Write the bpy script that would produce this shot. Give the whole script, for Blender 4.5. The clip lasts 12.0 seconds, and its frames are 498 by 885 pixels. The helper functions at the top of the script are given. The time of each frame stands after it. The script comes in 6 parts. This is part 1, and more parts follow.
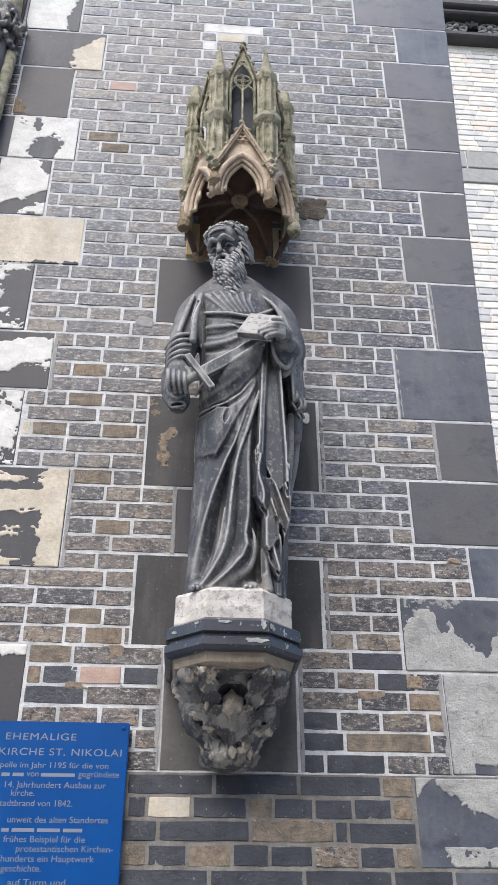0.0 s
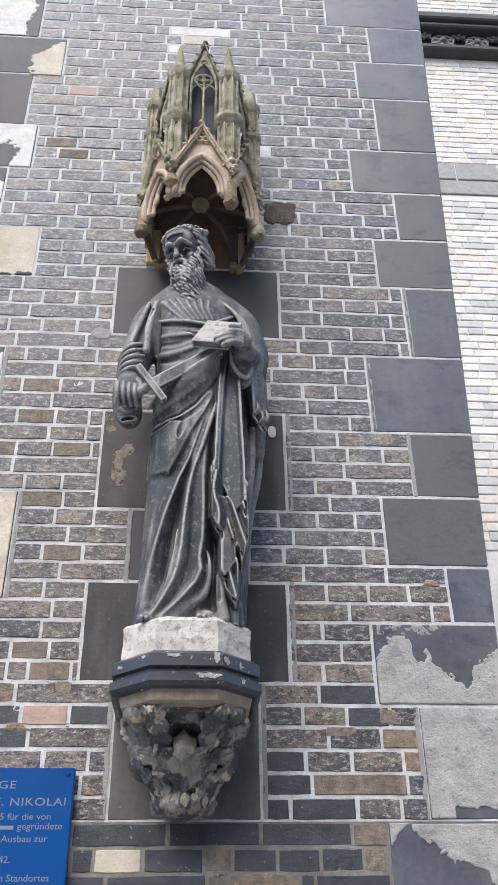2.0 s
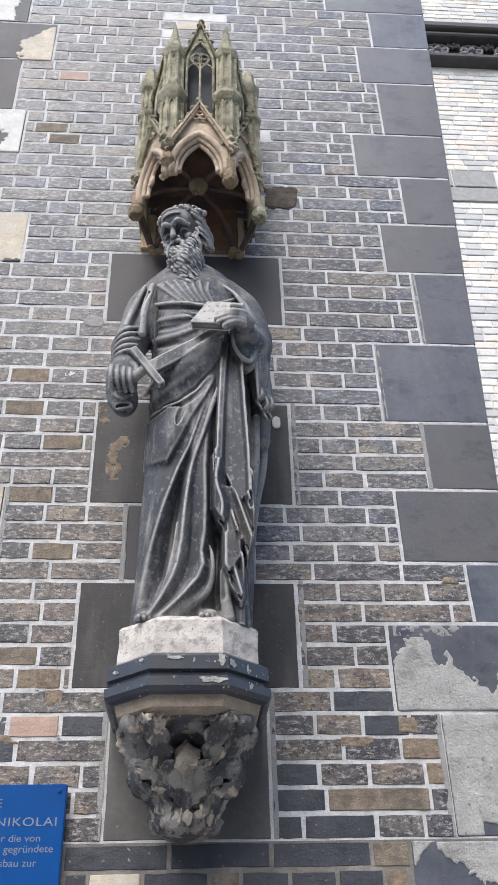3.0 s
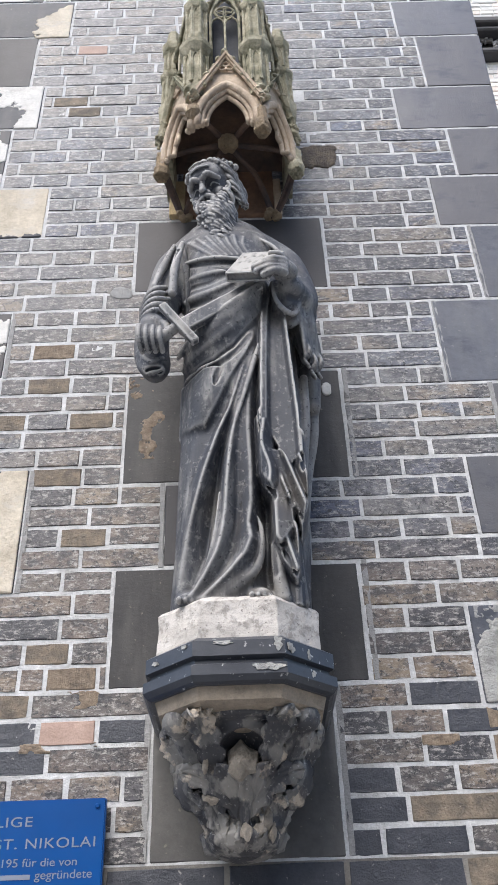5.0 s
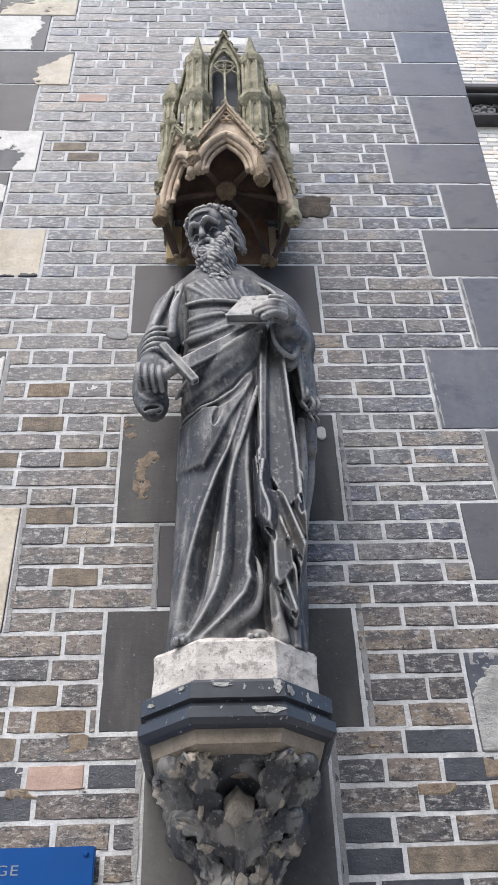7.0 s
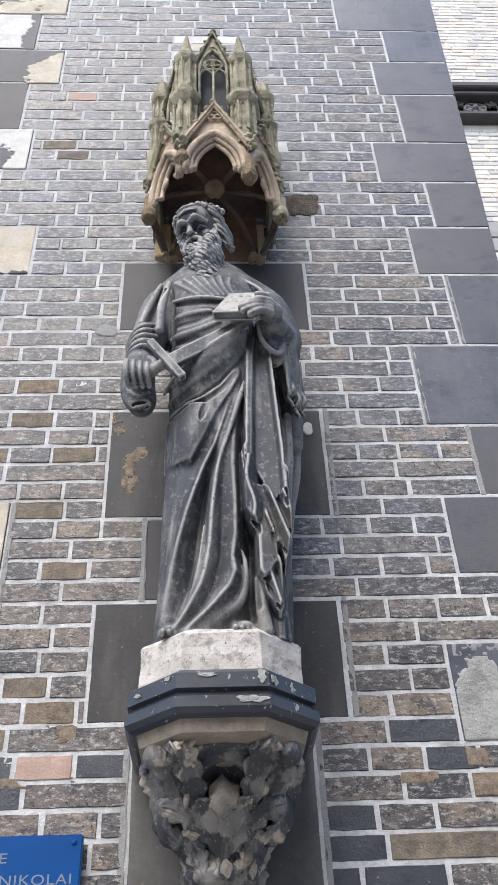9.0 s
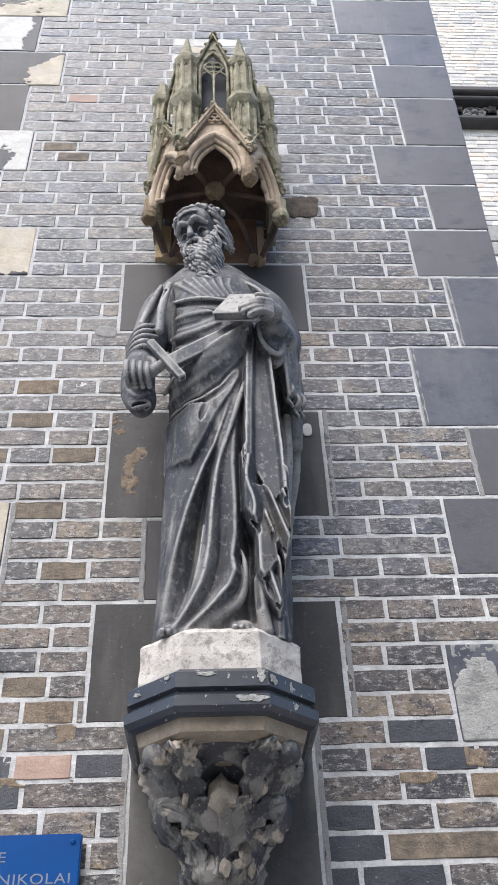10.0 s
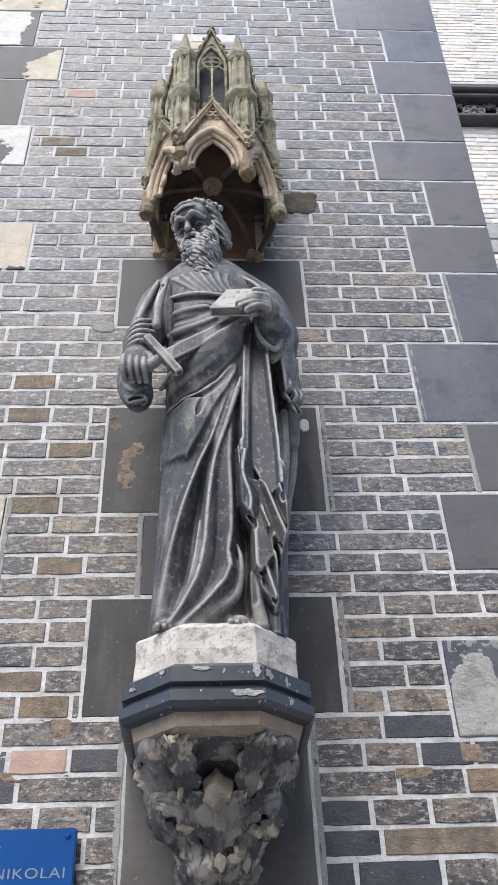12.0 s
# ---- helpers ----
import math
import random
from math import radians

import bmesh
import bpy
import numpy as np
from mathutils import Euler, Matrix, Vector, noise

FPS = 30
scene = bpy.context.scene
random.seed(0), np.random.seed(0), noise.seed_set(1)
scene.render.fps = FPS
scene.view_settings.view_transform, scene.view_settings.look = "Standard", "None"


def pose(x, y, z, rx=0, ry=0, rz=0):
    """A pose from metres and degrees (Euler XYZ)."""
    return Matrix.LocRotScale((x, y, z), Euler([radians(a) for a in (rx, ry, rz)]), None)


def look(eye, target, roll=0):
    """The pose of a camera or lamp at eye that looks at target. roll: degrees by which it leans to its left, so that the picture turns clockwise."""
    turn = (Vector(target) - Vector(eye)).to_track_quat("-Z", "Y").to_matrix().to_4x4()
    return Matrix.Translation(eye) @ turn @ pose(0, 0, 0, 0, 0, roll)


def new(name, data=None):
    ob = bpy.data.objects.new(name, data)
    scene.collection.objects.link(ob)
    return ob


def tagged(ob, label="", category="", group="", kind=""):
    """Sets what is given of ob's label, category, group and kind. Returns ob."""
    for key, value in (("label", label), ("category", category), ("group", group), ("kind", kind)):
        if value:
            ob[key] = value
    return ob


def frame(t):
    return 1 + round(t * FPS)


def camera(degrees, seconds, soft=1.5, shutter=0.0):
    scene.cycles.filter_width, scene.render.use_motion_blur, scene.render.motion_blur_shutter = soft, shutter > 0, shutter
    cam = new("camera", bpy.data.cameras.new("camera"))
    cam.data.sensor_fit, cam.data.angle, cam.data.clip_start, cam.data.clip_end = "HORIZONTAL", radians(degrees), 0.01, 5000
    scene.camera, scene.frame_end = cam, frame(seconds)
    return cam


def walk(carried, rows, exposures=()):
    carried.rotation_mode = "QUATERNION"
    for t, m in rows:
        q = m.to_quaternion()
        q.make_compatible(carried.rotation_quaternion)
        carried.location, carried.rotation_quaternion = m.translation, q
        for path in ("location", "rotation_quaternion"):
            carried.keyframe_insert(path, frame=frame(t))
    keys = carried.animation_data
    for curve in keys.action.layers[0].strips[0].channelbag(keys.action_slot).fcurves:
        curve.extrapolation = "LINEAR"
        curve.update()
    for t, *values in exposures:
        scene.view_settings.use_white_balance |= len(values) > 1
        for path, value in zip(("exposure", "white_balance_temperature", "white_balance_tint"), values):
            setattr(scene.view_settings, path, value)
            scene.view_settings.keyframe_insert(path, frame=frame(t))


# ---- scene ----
cam = camera(31.9, 12.0, soft=1.0)
PATH = [
    (0, (-0.147, -2.584, 1.511), (-0.023, -0.873, 2.539), 0.1),
    (0.5, (-0.154, -2.568, 1.514), (-0.027, -0.856, 2.541), 0.1),
    (1, (-0.148, -2.523, 1.543), (-0.017, -0.81, 2.567), 0.0),
    (1.5, (-0.086, -2.473, 1.578), (0.042, -0.773, 2.623), 0.2),
    (2, (-0.002, -2.416, 1.601), (0.115, -0.729, 2.669), -0.8),
    (2.5, (-0.013, -2.331, 1.603), (0.104, -0.653, 2.684), -1.2),
    (2.7, (-0.019, -2.285, 1.619), (0.108, -0.614, 2.71), -1.5),
    (4.3, (0.044, -1.981, 1.637), (0.134, -0.337, 2.772), -2.2),
    (4.5, (0.045, -1.95, 1.638), (0.08, -0.311, 2.785), -2.2),
    (5, (-0.002, -1.902, 1.654), (0.017, -0.269, 2.809), -2.2),
    (5.5, (-0.031, -1.879, 1.65), (-0.005, -0.265, 2.831), -2.1),
    (6, (-0.052, -1.882, 1.65), (0.02, -0.307, 2.881), -2.2),
    (6.5, (-0.072, -1.884, 1.647), (0.005, -0.317, 2.887), -2.1),
    (7, (-0.059, -1.886, 1.64), (0.022, -0.323, 2.885), -2.3),
    (7.5, (-0.05, -1.897, 1.63), (0.037, -0.325, 2.863), -2.4),
    (9.5, (-0.042, -1.905, 1.612), (0.054, -0.342, 2.857), -2.7),
    (10, (-0.046, -1.904, 1.608), (0.053, -0.343, 2.855), -2.6),
    (10.5, (-0.039, -1.898, 1.609), (0.064, -0.336, 2.853), -2.6),
    (11, (-0.046, -1.896, 1.608), (0.055, -0.333, 2.85), -2.5),
    (11.5, (-0.045, -1.895, 1.603), (0.054, -0.333, 2.848), -2.5),
    (12, (-0.04, -1.897, 1.605), (0.061, -0.333, 2.848), -2.5),
]
walk(cam, [(t, look(eye, target, roll)) for t, eye, target, roll in PATH],
     exposures=((0, 1.07), (2.5, 1.06), (5, 1.12), (7, 1.04), (9.5, 1.11), (12, 1.08)))

# ---- light ----
world = bpy.data.worlds.new("sky")
scene.world = world
world.use_nodes = True
wn = world.node_tree.nodes
sky = wn.new("ShaderNodeTexSky")
sky.sky_type, sky.sun_disc = "NISHITA", False
sky.sun_elevation, sky.sun_rotation = radians(51), radians(208)
sky.air_density, sky.dust_density, sky.ozone_density = 1.0, 1.8, 1.4
world.node_tree.links.new(sky.outputs[0], wn["Background"].inputs[0])
wn["Background"].inputs[1].default_value = 0.15
sun = new("sun", bpy.data.lights.new("sun", "SUN"))
sun.data.energy, sun.data.angle, sun.data.color = 1.9, radians(46), (1.0, 0.985, 0.965)
sun.matrix_world = look((-3.6, -6.8, 12.4), (0, 0, 3.0))

CX = -0.018          # axis of the figure, corbel and canopy
FAR = 4.7            # how far the wall beyond the corner stands back


# ---- materials ----
class Mat:
    """A principled material with a few chained helpers."""

    def __init__(self, name, rough=0.7, metal=0.0, spec=0.5):
        self.m = bpy.data.materials.new(name)
        self.m.use_nodes = True
        self.t = self.m.node_tree
        self.b = self.t.nodes["Principled BSDF"]
        self.b.inputs["Roughness"].default_value = rough
        self.b.inputs["Metallic"].default_value = metal
        self.b.inputs["Specular IOR Level"].default_value = spec
        self.co = self.node("ShaderNodeNewGeometry").outputs["Position"]

    def node(self, kind):
        return self.t.nodes.new(kind)

    def link(self, a, b):
        self.t.links.new(a, b)

    def noise(self, scale, detail=4.0, rough=0.55, stretch=(1, 1, 1), shift=0.0):
        mp = self.node("ShaderNodeMapping")
        mp.inputs["Scale"].default_value = stretch
        mp.inputs["Location"].default_value = (shift, shift * 0.7, shift * 1.3)
        self.link(self.co, mp.inputs["Vector"])
        n = self.node("ShaderNodeTexNoise")
        n.inputs["Scale"].default_value, n.inputs["Detail"].default_value = scale, detail
        n.inputs["Roughness"].default_value = rough
        self.link(mp.outputs[0], n.inputs["Vector"])
        return n.outputs["Fac"]

    def step(self, fac, lo, hi):
        r = self.node("ShaderNodeMapRange")
        r.inputs["From Min"].default_value, r.inputs["From Max"].default_value = lo, hi
        self.link(fac, r.inputs["Value"])
        return r.outputs["Result"]

    def ramp(self, fac, *stops):
        r = self.node("ShaderNodeValToRGB")
        e = r.color_ramp.elements
        e[0].position, e[0].color = stops[0][0], (*stops[0][1], 1)
        e[1].position, e[1].color = stops[-1][0], (*stops[-1][1], 1)
        for p, c in stops[1:-1]:
            e.new(p).color = (*c, 1)
        self.link(fac, r.inputs[0])
        return r.outputs[0]

    def mix(self, fac, a, b, blend="MIX"):
        n = self.node("ShaderNodeMix")
        n.data_type, n.blend_type = "RGBA", blend
        for s, v in ((n.inputs["Factor"], fac), (n.inputs["A"], a), (n.inputs["B"], b)):
            if isinstance(v, (int, float)):
                s.default_value = v
            elif isinstance(v, tuple):
                s.default_value = (*v, 1)
            else:
                self.link(v, s)
        return n.outputs["Result"]

    def math(self, op, a, b=0.0):
        n = self.node("ShaderNodeMath")
        n.operation = op
        for s, v in zip(n.inputs, (a, b)):
            if isinstance(v, (int, float)):
                s.default_value = v
            else:
                self.link(v, s)
        return n.outputs[0]

    def pointy(self):
        return self.node("ShaderNodeNewGeometry").outputs["Pointiness"]

    def colour(self, c):
        if isinstance(c, tuple):
            self.b.inputs["Base Color"].default_value = (*c, 1)
        else:
            self.link(c, self.b.inputs["Base Color"])
        return self

    def rough(self, fac, lo, hi):
        r = self.node("ShaderNodeMapRange")
        r.inputs["To Min"].default_value, r.inputs["To Max"].default_value = lo, hi
        self.link(fac, r.inputs["Value"])
        self.link(r.outputs["Result"], self.b.inputs["Roughness"])
        return self

    def bump(self, *pairs):
        last = None
        for height, strength, dist in pairs:
            n = self.node("ShaderNodeBump")
            n.inputs["Strength"].default_value, n.inputs["Distance"].default_value = strength, dist
            self.link(height, n.inputs["Height"])
            if last:
                self.link(last, n.inputs["Normal"])
            last = n.outputs["Normal"]
        self.link(last, self.b.inputs["Normal"])
        return self


def brick_material(name, per_island):
    k = Mat(name, 0.55)
    if per_island:
        rnd = k.node("ShaderNodeNewGeometry").outputs["Random Per Island"]
    else:
        rnd = k.node("ShaderNodeObjectInfo").outputs["Random"]
    low = k.noise(1.3, 2, shift=3.1)                       # brown kiln tones come in drifts over the wall, more of them low and toward the portal
    sp = k.node("ShaderNodeSeparateXYZ")
    k.link(k.co, sp.inputs[0])
    low = k.math("SUBTRACT", low, k.math("ADD", k.math("MULTIPLY", sp.outputs["X"], 0.20), k.math("MULTIPLY", k.math("SUBTRACT", sp.outputs["Z"], 3.2), 0.07)))
    base = k.ramp(rnd, (0.0, (0.050, 0.055, 0.070)), (0.25, (0.098, 0.104, 0.124)), (0.5, (0.135, 0.133, 0.135)),
                  (0.72, (0.150, 0.134, 0.116)), (0.88, (0.058, 0.074, 0.125)), (1.0, (0.105, 0.112, 0.135)))
    rnd2 = k.math("FRACT", k.math("MULTIPLY", rnd, 7.3))
    other = k.ramp(rnd2, (0.0, (0.040, 0.040, 0.046)), (0.35, (0.125, 0.096, 0.078)), (0.6, (0.170, 0.128, 0.098)),
                   (0.82, (0.205, 0.152, 0.100)), (1.0, (0.066, 0.062, 0.066)))
    c = k.mix(k.step(low, 0.38, 0.62), base, other)
    # kiln blotches: tan clouds on some bricks, char on others
    rnd3 = k.math("FRACT", k.math("MULTIPLY", rnd, 23.7))
    c = k.mix(k.math("MULTIPLY", k.step(k.noise(16, 4, 0.7, (0.7, 1, 1.3), 17), 0.48, 0.60), k.step(rnd3, 0.62, 1.05)), c, (0.235, 0.180, 0.125))
    c = k.mix(k.math("MULTIPLY", k.step(k.noise(26, 6, 0.75, (0.6, 1, 1.2), 1), 0.45, 0.58), 0.80), c, (0.024, 0.024, 0.029))
    c = k.mix(k.math("MULTIPLY", k.step(k.noise(70, 6, 0.8, (0.6, 1, 1.4), 5), 0.515, 0.60), 0.72), c, (0.42, 0.395, 0.36))
    pits = k.step(k.noise(105, 3, 0.65, shift=9), 0.42, 0.36)
    c = k.mix(k.math("MULTIPLY", pits, 0.9), c, (0.012, 0.012, 0.014))
    k.colour(c).rough(k.noise(40, 3), 0.30, 0.62)
    return k.bump((k.noise(24, 6, 0.75), 0.75, 0.008), (pits, -0.9, 0.004), (k.noise(260, 3), 0.4, 0.0013)).m


def stone(name, dark, light, scale=9.0, rough=(0.5, 0.8), bump=0.4, streak=None, spots=None, tint=None, stain=None, spec=0.5):
    k = Mat(name, spec=spec)
    c = k.mix(k.step(k.noise(scale, 6, 0.65), 0.3, 0.72), dark, light)
    c = k.mix(k.math("MULTIPLY", k.step(k.noise(scale * 9, 4, 0.7, shift=2), 0.4, 0.75), 0.35), c, tuple(v * 0.5 for v in dark))
    if streak:
        c = k.mix(k.math("MULTIPLY", k.step(k.noise(14, 4, 0.6, (1, 1, 0.16), 4), 0.52, 0.75), 0.6), c, streak)
    if spots:
        c = k.mix(k.step(k.noise(70, 3, 0.6, shift=7), 0.65, 0.72), c, spots)
    if tint:
        rnd = k.node("ShaderNodeObjectInfo").outputs["Random"]          # from stone to stone
        c = k.mix(k.math("MULTIPLY", k.step(k.math("ADD", rnd, k.math("MULTIPLY", k.noise(3, 4, 0.6, shift=14), 0.6)), 0.50, 1.10), 0.75), c, tint)
    if stain:
        c = k.mix(k.math("MULTIPLY", k.step(k.noise(8, 6, 0.7, (1, 1, 1.6), 12), 0.54, 0.66), 0.65), c, stain)
    k.colour(c).rough(k.noise(scale * 4, 4), *rough)
    return k.bump((k.noise(scale * 3, 6, 0.7), bump, 0.008), (k.noise(220, 3, 0.6), bump, 0.0015)).m


M_BRICK = brick_material("clinker_brick", False)
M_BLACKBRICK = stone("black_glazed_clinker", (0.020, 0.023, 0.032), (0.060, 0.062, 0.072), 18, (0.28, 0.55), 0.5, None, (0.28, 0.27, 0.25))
M_BRICK_REST = brick_material("clinker_brick_rest", True)
M_MORTAR = stone("lime_mortar", (0.44, 0.437, 0.43), (0.72, 0.715, 0.71), 11, (0.8, 0.95), 0.9, (0.27, 0.26, 0.245))
M_SLATE = stone("dark_dressed_stone", (0.034, 0.037, 0.046), (0.078, 0.079, 0.090), 4, (0.5, 0.72), 0.30, (0.105, 0.101, 0.098), (0.20, 0.19, 0.18), (0.070, 0.062, 0.058), None, 0.3)
# quoins paler than the other dark stones: sky sheen put into the base colour
M_QUOIN = stone("blue_grey_sheen_quoin_stone", (0.052, 0.059, 0.077), (0.134, 0.140, 0.160), 5, (0.24, 0.42), 0.34, (0.150, 0.146, 0.142), (0.22, 0.21, 0.20), (0.100, 0.088, 0.080), (0.036, 0.039, 0.050))
M_BROWN = stone("brown_dressed_stone", (0.027, 0.026, 0.026), (0.056, 0.052, 0.049), 7, (0.5, 0.7), 0.32, (0.100, 0.092, 0.084), (0.17, 0.155, 0.125), None, None, 0.35)
M_CREAM = stone("cream_limestone", (0.42, 0.36, 0.27), (0.72, 0.64, 0.52), 10, (0.75, 0.9), 0.7, None, None, None, (0.52, 0.49, 0.45))
M_RAW = stone("spalled_sandstone", (0.18, 0.13, 0.08), (0.42, 0.31, 0.19), 26, (0.8, 0.95), 1.6)
M_PLASTER = stone("white_lime_wash", (0.56, 0.54, 0.50), (0.80, 0.77, 0.72), 14, (0.8, 0.95), 0.45, None, None, None, (0.44, 0.41, 0.38))
M_RENDER = stone("grey_white_render", (0.33, 0.325, 0.305), (0.53, 0.52, 0.49), 20, (0.8, 0.95), 1.3, None, (0.20, 0.19, 0.18), None, (0.22, 0.21, 0.195))
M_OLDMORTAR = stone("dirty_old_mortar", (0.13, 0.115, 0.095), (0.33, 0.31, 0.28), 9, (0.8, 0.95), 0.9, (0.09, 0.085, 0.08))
M_RED = stone("pink_brick", (0.36, 0.245, 0.195), (0.52, 0.37, 0.30), 20, (0.7, 0.9), 0.5)
M_TAN = stone("tan_brick", (0.125, 0.105, 0.085), (0.36, 0.285, 0.205), 34, (0.75, 0.95), 1.0, None, (0.48, 0.42, 0.34), None, (0.090, 0.078, 0.068))
M_SPALL = stone("spalled_brick", (0.20, 0.148, 0.110), (0.58, 0.45, 0.325), 55, (0.8, 0.95), 1.6, None, (0.52, 0.46, 0.38), None, (0.12, 0.10, 0.085))
M_CEMENT = stone("grey_cement", (0.25, 0.245, 0.235), (0.36, 0.35, 0.34), 18, (0.8, 0.95), 0.8)


# ---- helpers for meshes ----
def mesh_of(name, bm, smooth=False):
    bm.normal_update()
    me = bpy.data.meshes.new(name)
    bm.to_mesh(me)
    bm.free()
    if smooth:
        me.shade_smooth()
    return me


def part(name, bm, material, parent=None, label="", smooth=False):
    ob = new(name, mesh_of(name, bm, smooth))
    ob.data.materials.append(material)
    if parent:
        ob.parent = parent
    return tagged(ob, label)


def thing(name, label, category, at=(0, 0, 0), kind="", group=""):
    ob = new(name)
    ob.location = at
    ob.empty_display_size = 0.05
    bpy.context.view_layer.update()
    return tagged(ob, label, category, group, kind)


def under(ob, parent):
    """Parent ob to a thing without moving it."""
    ob.parent = parent
    ob.matrix_parent_inverse = Matrix.Translation(parent.location).inverted()
    return ob


def loft(bm, rings, caps=True):
    """A skin over rings of equally many points."""
    vs = [[bm.verts.new(p) for p in r] for r in rings]
    n = len(rings[0])
    for a, b in zip(vs, vs[1:]):
        for i in range(n):
            bm.faces.new((a[i], a[(i + 1) % n], b[(i + 1) % n], b[i]))
    if caps:
        bm.faces.new(vs[0][::-1])
        bm.faces.new(vs[-1])
    return bm


def solid(corners, y0, y1, bevel=0.003, segs=1):
    """A slab with the outline corners (x, z), from y0 at the front to y1, with eased edges."""
    bm = bmesh.new()
    loft(bm, [[(x, y1, z) for x, z in corners], [(x, y0, z) for x, z in corners]])
    bmesh.ops.recalc_face_normals(bm, faces=bm.faces)
    if bevel:
        bmesh.ops.bevel(bm, geom=bm.edges[:], offset=bevel, segments=segs, affect="EDGES", clamp_overlap=True)
    return bm


def prism(plan, z0, z1, bevel=0.0):
    bm = bmesh.new()
    loft(bm, [[(x, y, z0) for x, y in plan], [(x, y, z1) for x, y in plan]])
    bmesh.ops.recalc_face_normals(bm, faces=bm.faces)
    if bevel:
        bmesh.ops.bevel(bm, geom=bm.edges[:], offset=bevel, segments=1, affect="EDGES", clamp_overlap=True)
    return bm


def tube(bm, pts, radius, n=8, flat=1.0):
    """A round moulding along a line of points; radius a number or one for each point."""
    pts = [Vector(p) for p in pts]
    rad = radius if isinstance(radius, (list, tuple)) else [radius] * len(pts)
    rings = []
    for i, p in enumerate(pts):
        d = (pts[min(i + 1, len(pts) - 1)] - pts[max(i - 1, 0)]).normalized()
        u = d.cross(Vector((0.123, 0.9, 0.2))).normalized()
        v = d.cross(u)
        rings.append([p + (u * math.cos(a) + v * math.sin(a) * flat) * rad[i] for a in (2 * math.pi * j / n for j in range(n))])
    return loft(bm, rings)


def ngon(cx, cy, r, n=8, turn=None):
    t = math.pi / n if turn is None else turn
    return [(cx + r * math.cos(t + 2 * math.pi * i / n), cy + r * math.sin(t + 2 * math.pi * i / n)) for i in range(n)]


# ---- carving: solids blended in a field and skinned ----
class Clay:
    def __init__(self, lo, hi, h):
        self.lo, self.h = np.array(lo, np.float32), h
        self.n = np.ceil((np.array(hi) - lo) / h).astype(int) + 1
        self.f = np.full(self.n, 0.05, np.float32)
        self.ax = [self.lo[i] + h * np.arange(self.n[i], dtype=np.float32) for i in range(3)]

    def block(self, lo, hi):
        a = np.clip(np.floor((np.array(lo) - self.lo) / self.h).astype(int), 0, self.n)
        b = np.clip(np.ceil((np.array(hi) - self.lo) / self.h).astype(int) + 1, 0, self.n)
        s = tuple(slice(i, j) for i, j in zip(a, b))
        return s, self.ax[0][s[0]][:, None, None], self.ax[1][s[1]][None, :, None], self.ax[2][s[2]][None, None, :]

    def blend(self, s, d, k, cut):
        f = self.f[s]
        if f.size == 0:
            return
        if cut:
            w = np.clip(0.5 - 0.5 * (f + d) / k, 0, 1)
            self.f[s] = f + (-d - f) * w + k * w * (1 - w)
        else:
            w = np.clip(0.5 + 0.5 * (f - d) / k, 0, 1)
            self.f[s] = f + (d - f) * w - k * w * (1 - w)

    def rod_distance(self, grid, a, b, ra, rb, flat=None):
        x, y, z = grid
        d = b - a
        px, py, pz = x - a[0], y - a[1], z - a[2]
        t = np.clip((px * d[0] + py * d[1] + pz * d[2]) / max(d @ d, 1e-9), 0, 1)
        qx, qy, qz = px - t * d[0], py - t * d[1], pz - t * d[2]
        if flat is not None:
            u = np.array(flat[0], float)
            u = u / np.linalg.norm(u)
            w = (qx * u[0] + qy * u[1] + qz * u[2]) * (flat[1] - 1)
            qx, qy, qz = qx + w * u[0], qy + w * u[1], qz + w * u[2]
        return np.sqrt(qx * qx + qy * qy + qz * qz) - (ra + (rb - ra) * t)

    def rod(self, a, b, ra, rb, k=0.006, cut=False, flat=None):
        """A rod from a to b that tapers; flat: (direction, factor) squeezes it."""
        self.line([a, b], [ra, rb], k, cut, flat, False)

    def line(self, pts, rad, k=0.006, cut=False, flat=None, fine=True):
        """A rod along a smooth line; rad: radii spread evenly over it."""
        pts = np.array(pts, float)
        if fine and len(pts) > 2:
            pts = smooth_line(pts, 4)
        rr = np.interp(np.linspace(0, 1, len(pts)), np.linspace(0, 1, len(rad)), rad)
        m = max(rad) + 2.5 * k + self.h
        s, *grid = self.block(pts.min(0) - m, pts.max(0) + m)
        if self.f[s].size == 0:
            return
        d = None
        for i in range(len(pts) - 1):
            e = self.rod_distance(grid, pts[i], pts[i + 1], rr[i], rr[i + 1], flat)
            d = e if d is None else np.minimum(d, e)
        self.blend(s, d.astype(np.float32), k, cut)

    def ball(self, c, r, k=0.008, cut=False, turn=None):
        """An ellipsoid; turn: a rotation matrix."""
        c, r = np.array(c, float), np.array(r if isinstance(r, (tuple, list)) else (r, r, r), float)
        m = r.max() + 2.5 * k + self.h
        s, x, y, z = self.block(c - m, c + m)
        p = np.stack(np.broadcast_arrays(x - c[0], y - c[1], z - c[2]), -1)
        if turn is not None:
            p = p @ np.array(turn)
        q = np.linalg.norm(p / r, axis=-1)
        self.blend(s, (q - 1) * r.min() if r.min() / r.max() > 0.99 else q * (q - 1) / np.maximum(np.linalg.norm(p / (r * r), axis=-1), 1e-6), k, cut)

    def box(self, c, half, turn, k=0.003, cut=False, round_=0.003):
        c, half = np.array(c, float), np.array(half, float)
        m = np.linalg.norm(half) + 2.5 * k + self.h
        s, x, y, z = self.block(c - m, c + m)
        p = np.stack(np.broadcast_arrays(x - c[0], y - c[1], z - c[2]), -1) @ np.array(turn)
        q = np.abs(p) - (half - round_)
        d = np.linalg.norm(np.maximum(q, 0), axis=-1) + np.minimum(q.max(-1), 0) - round_
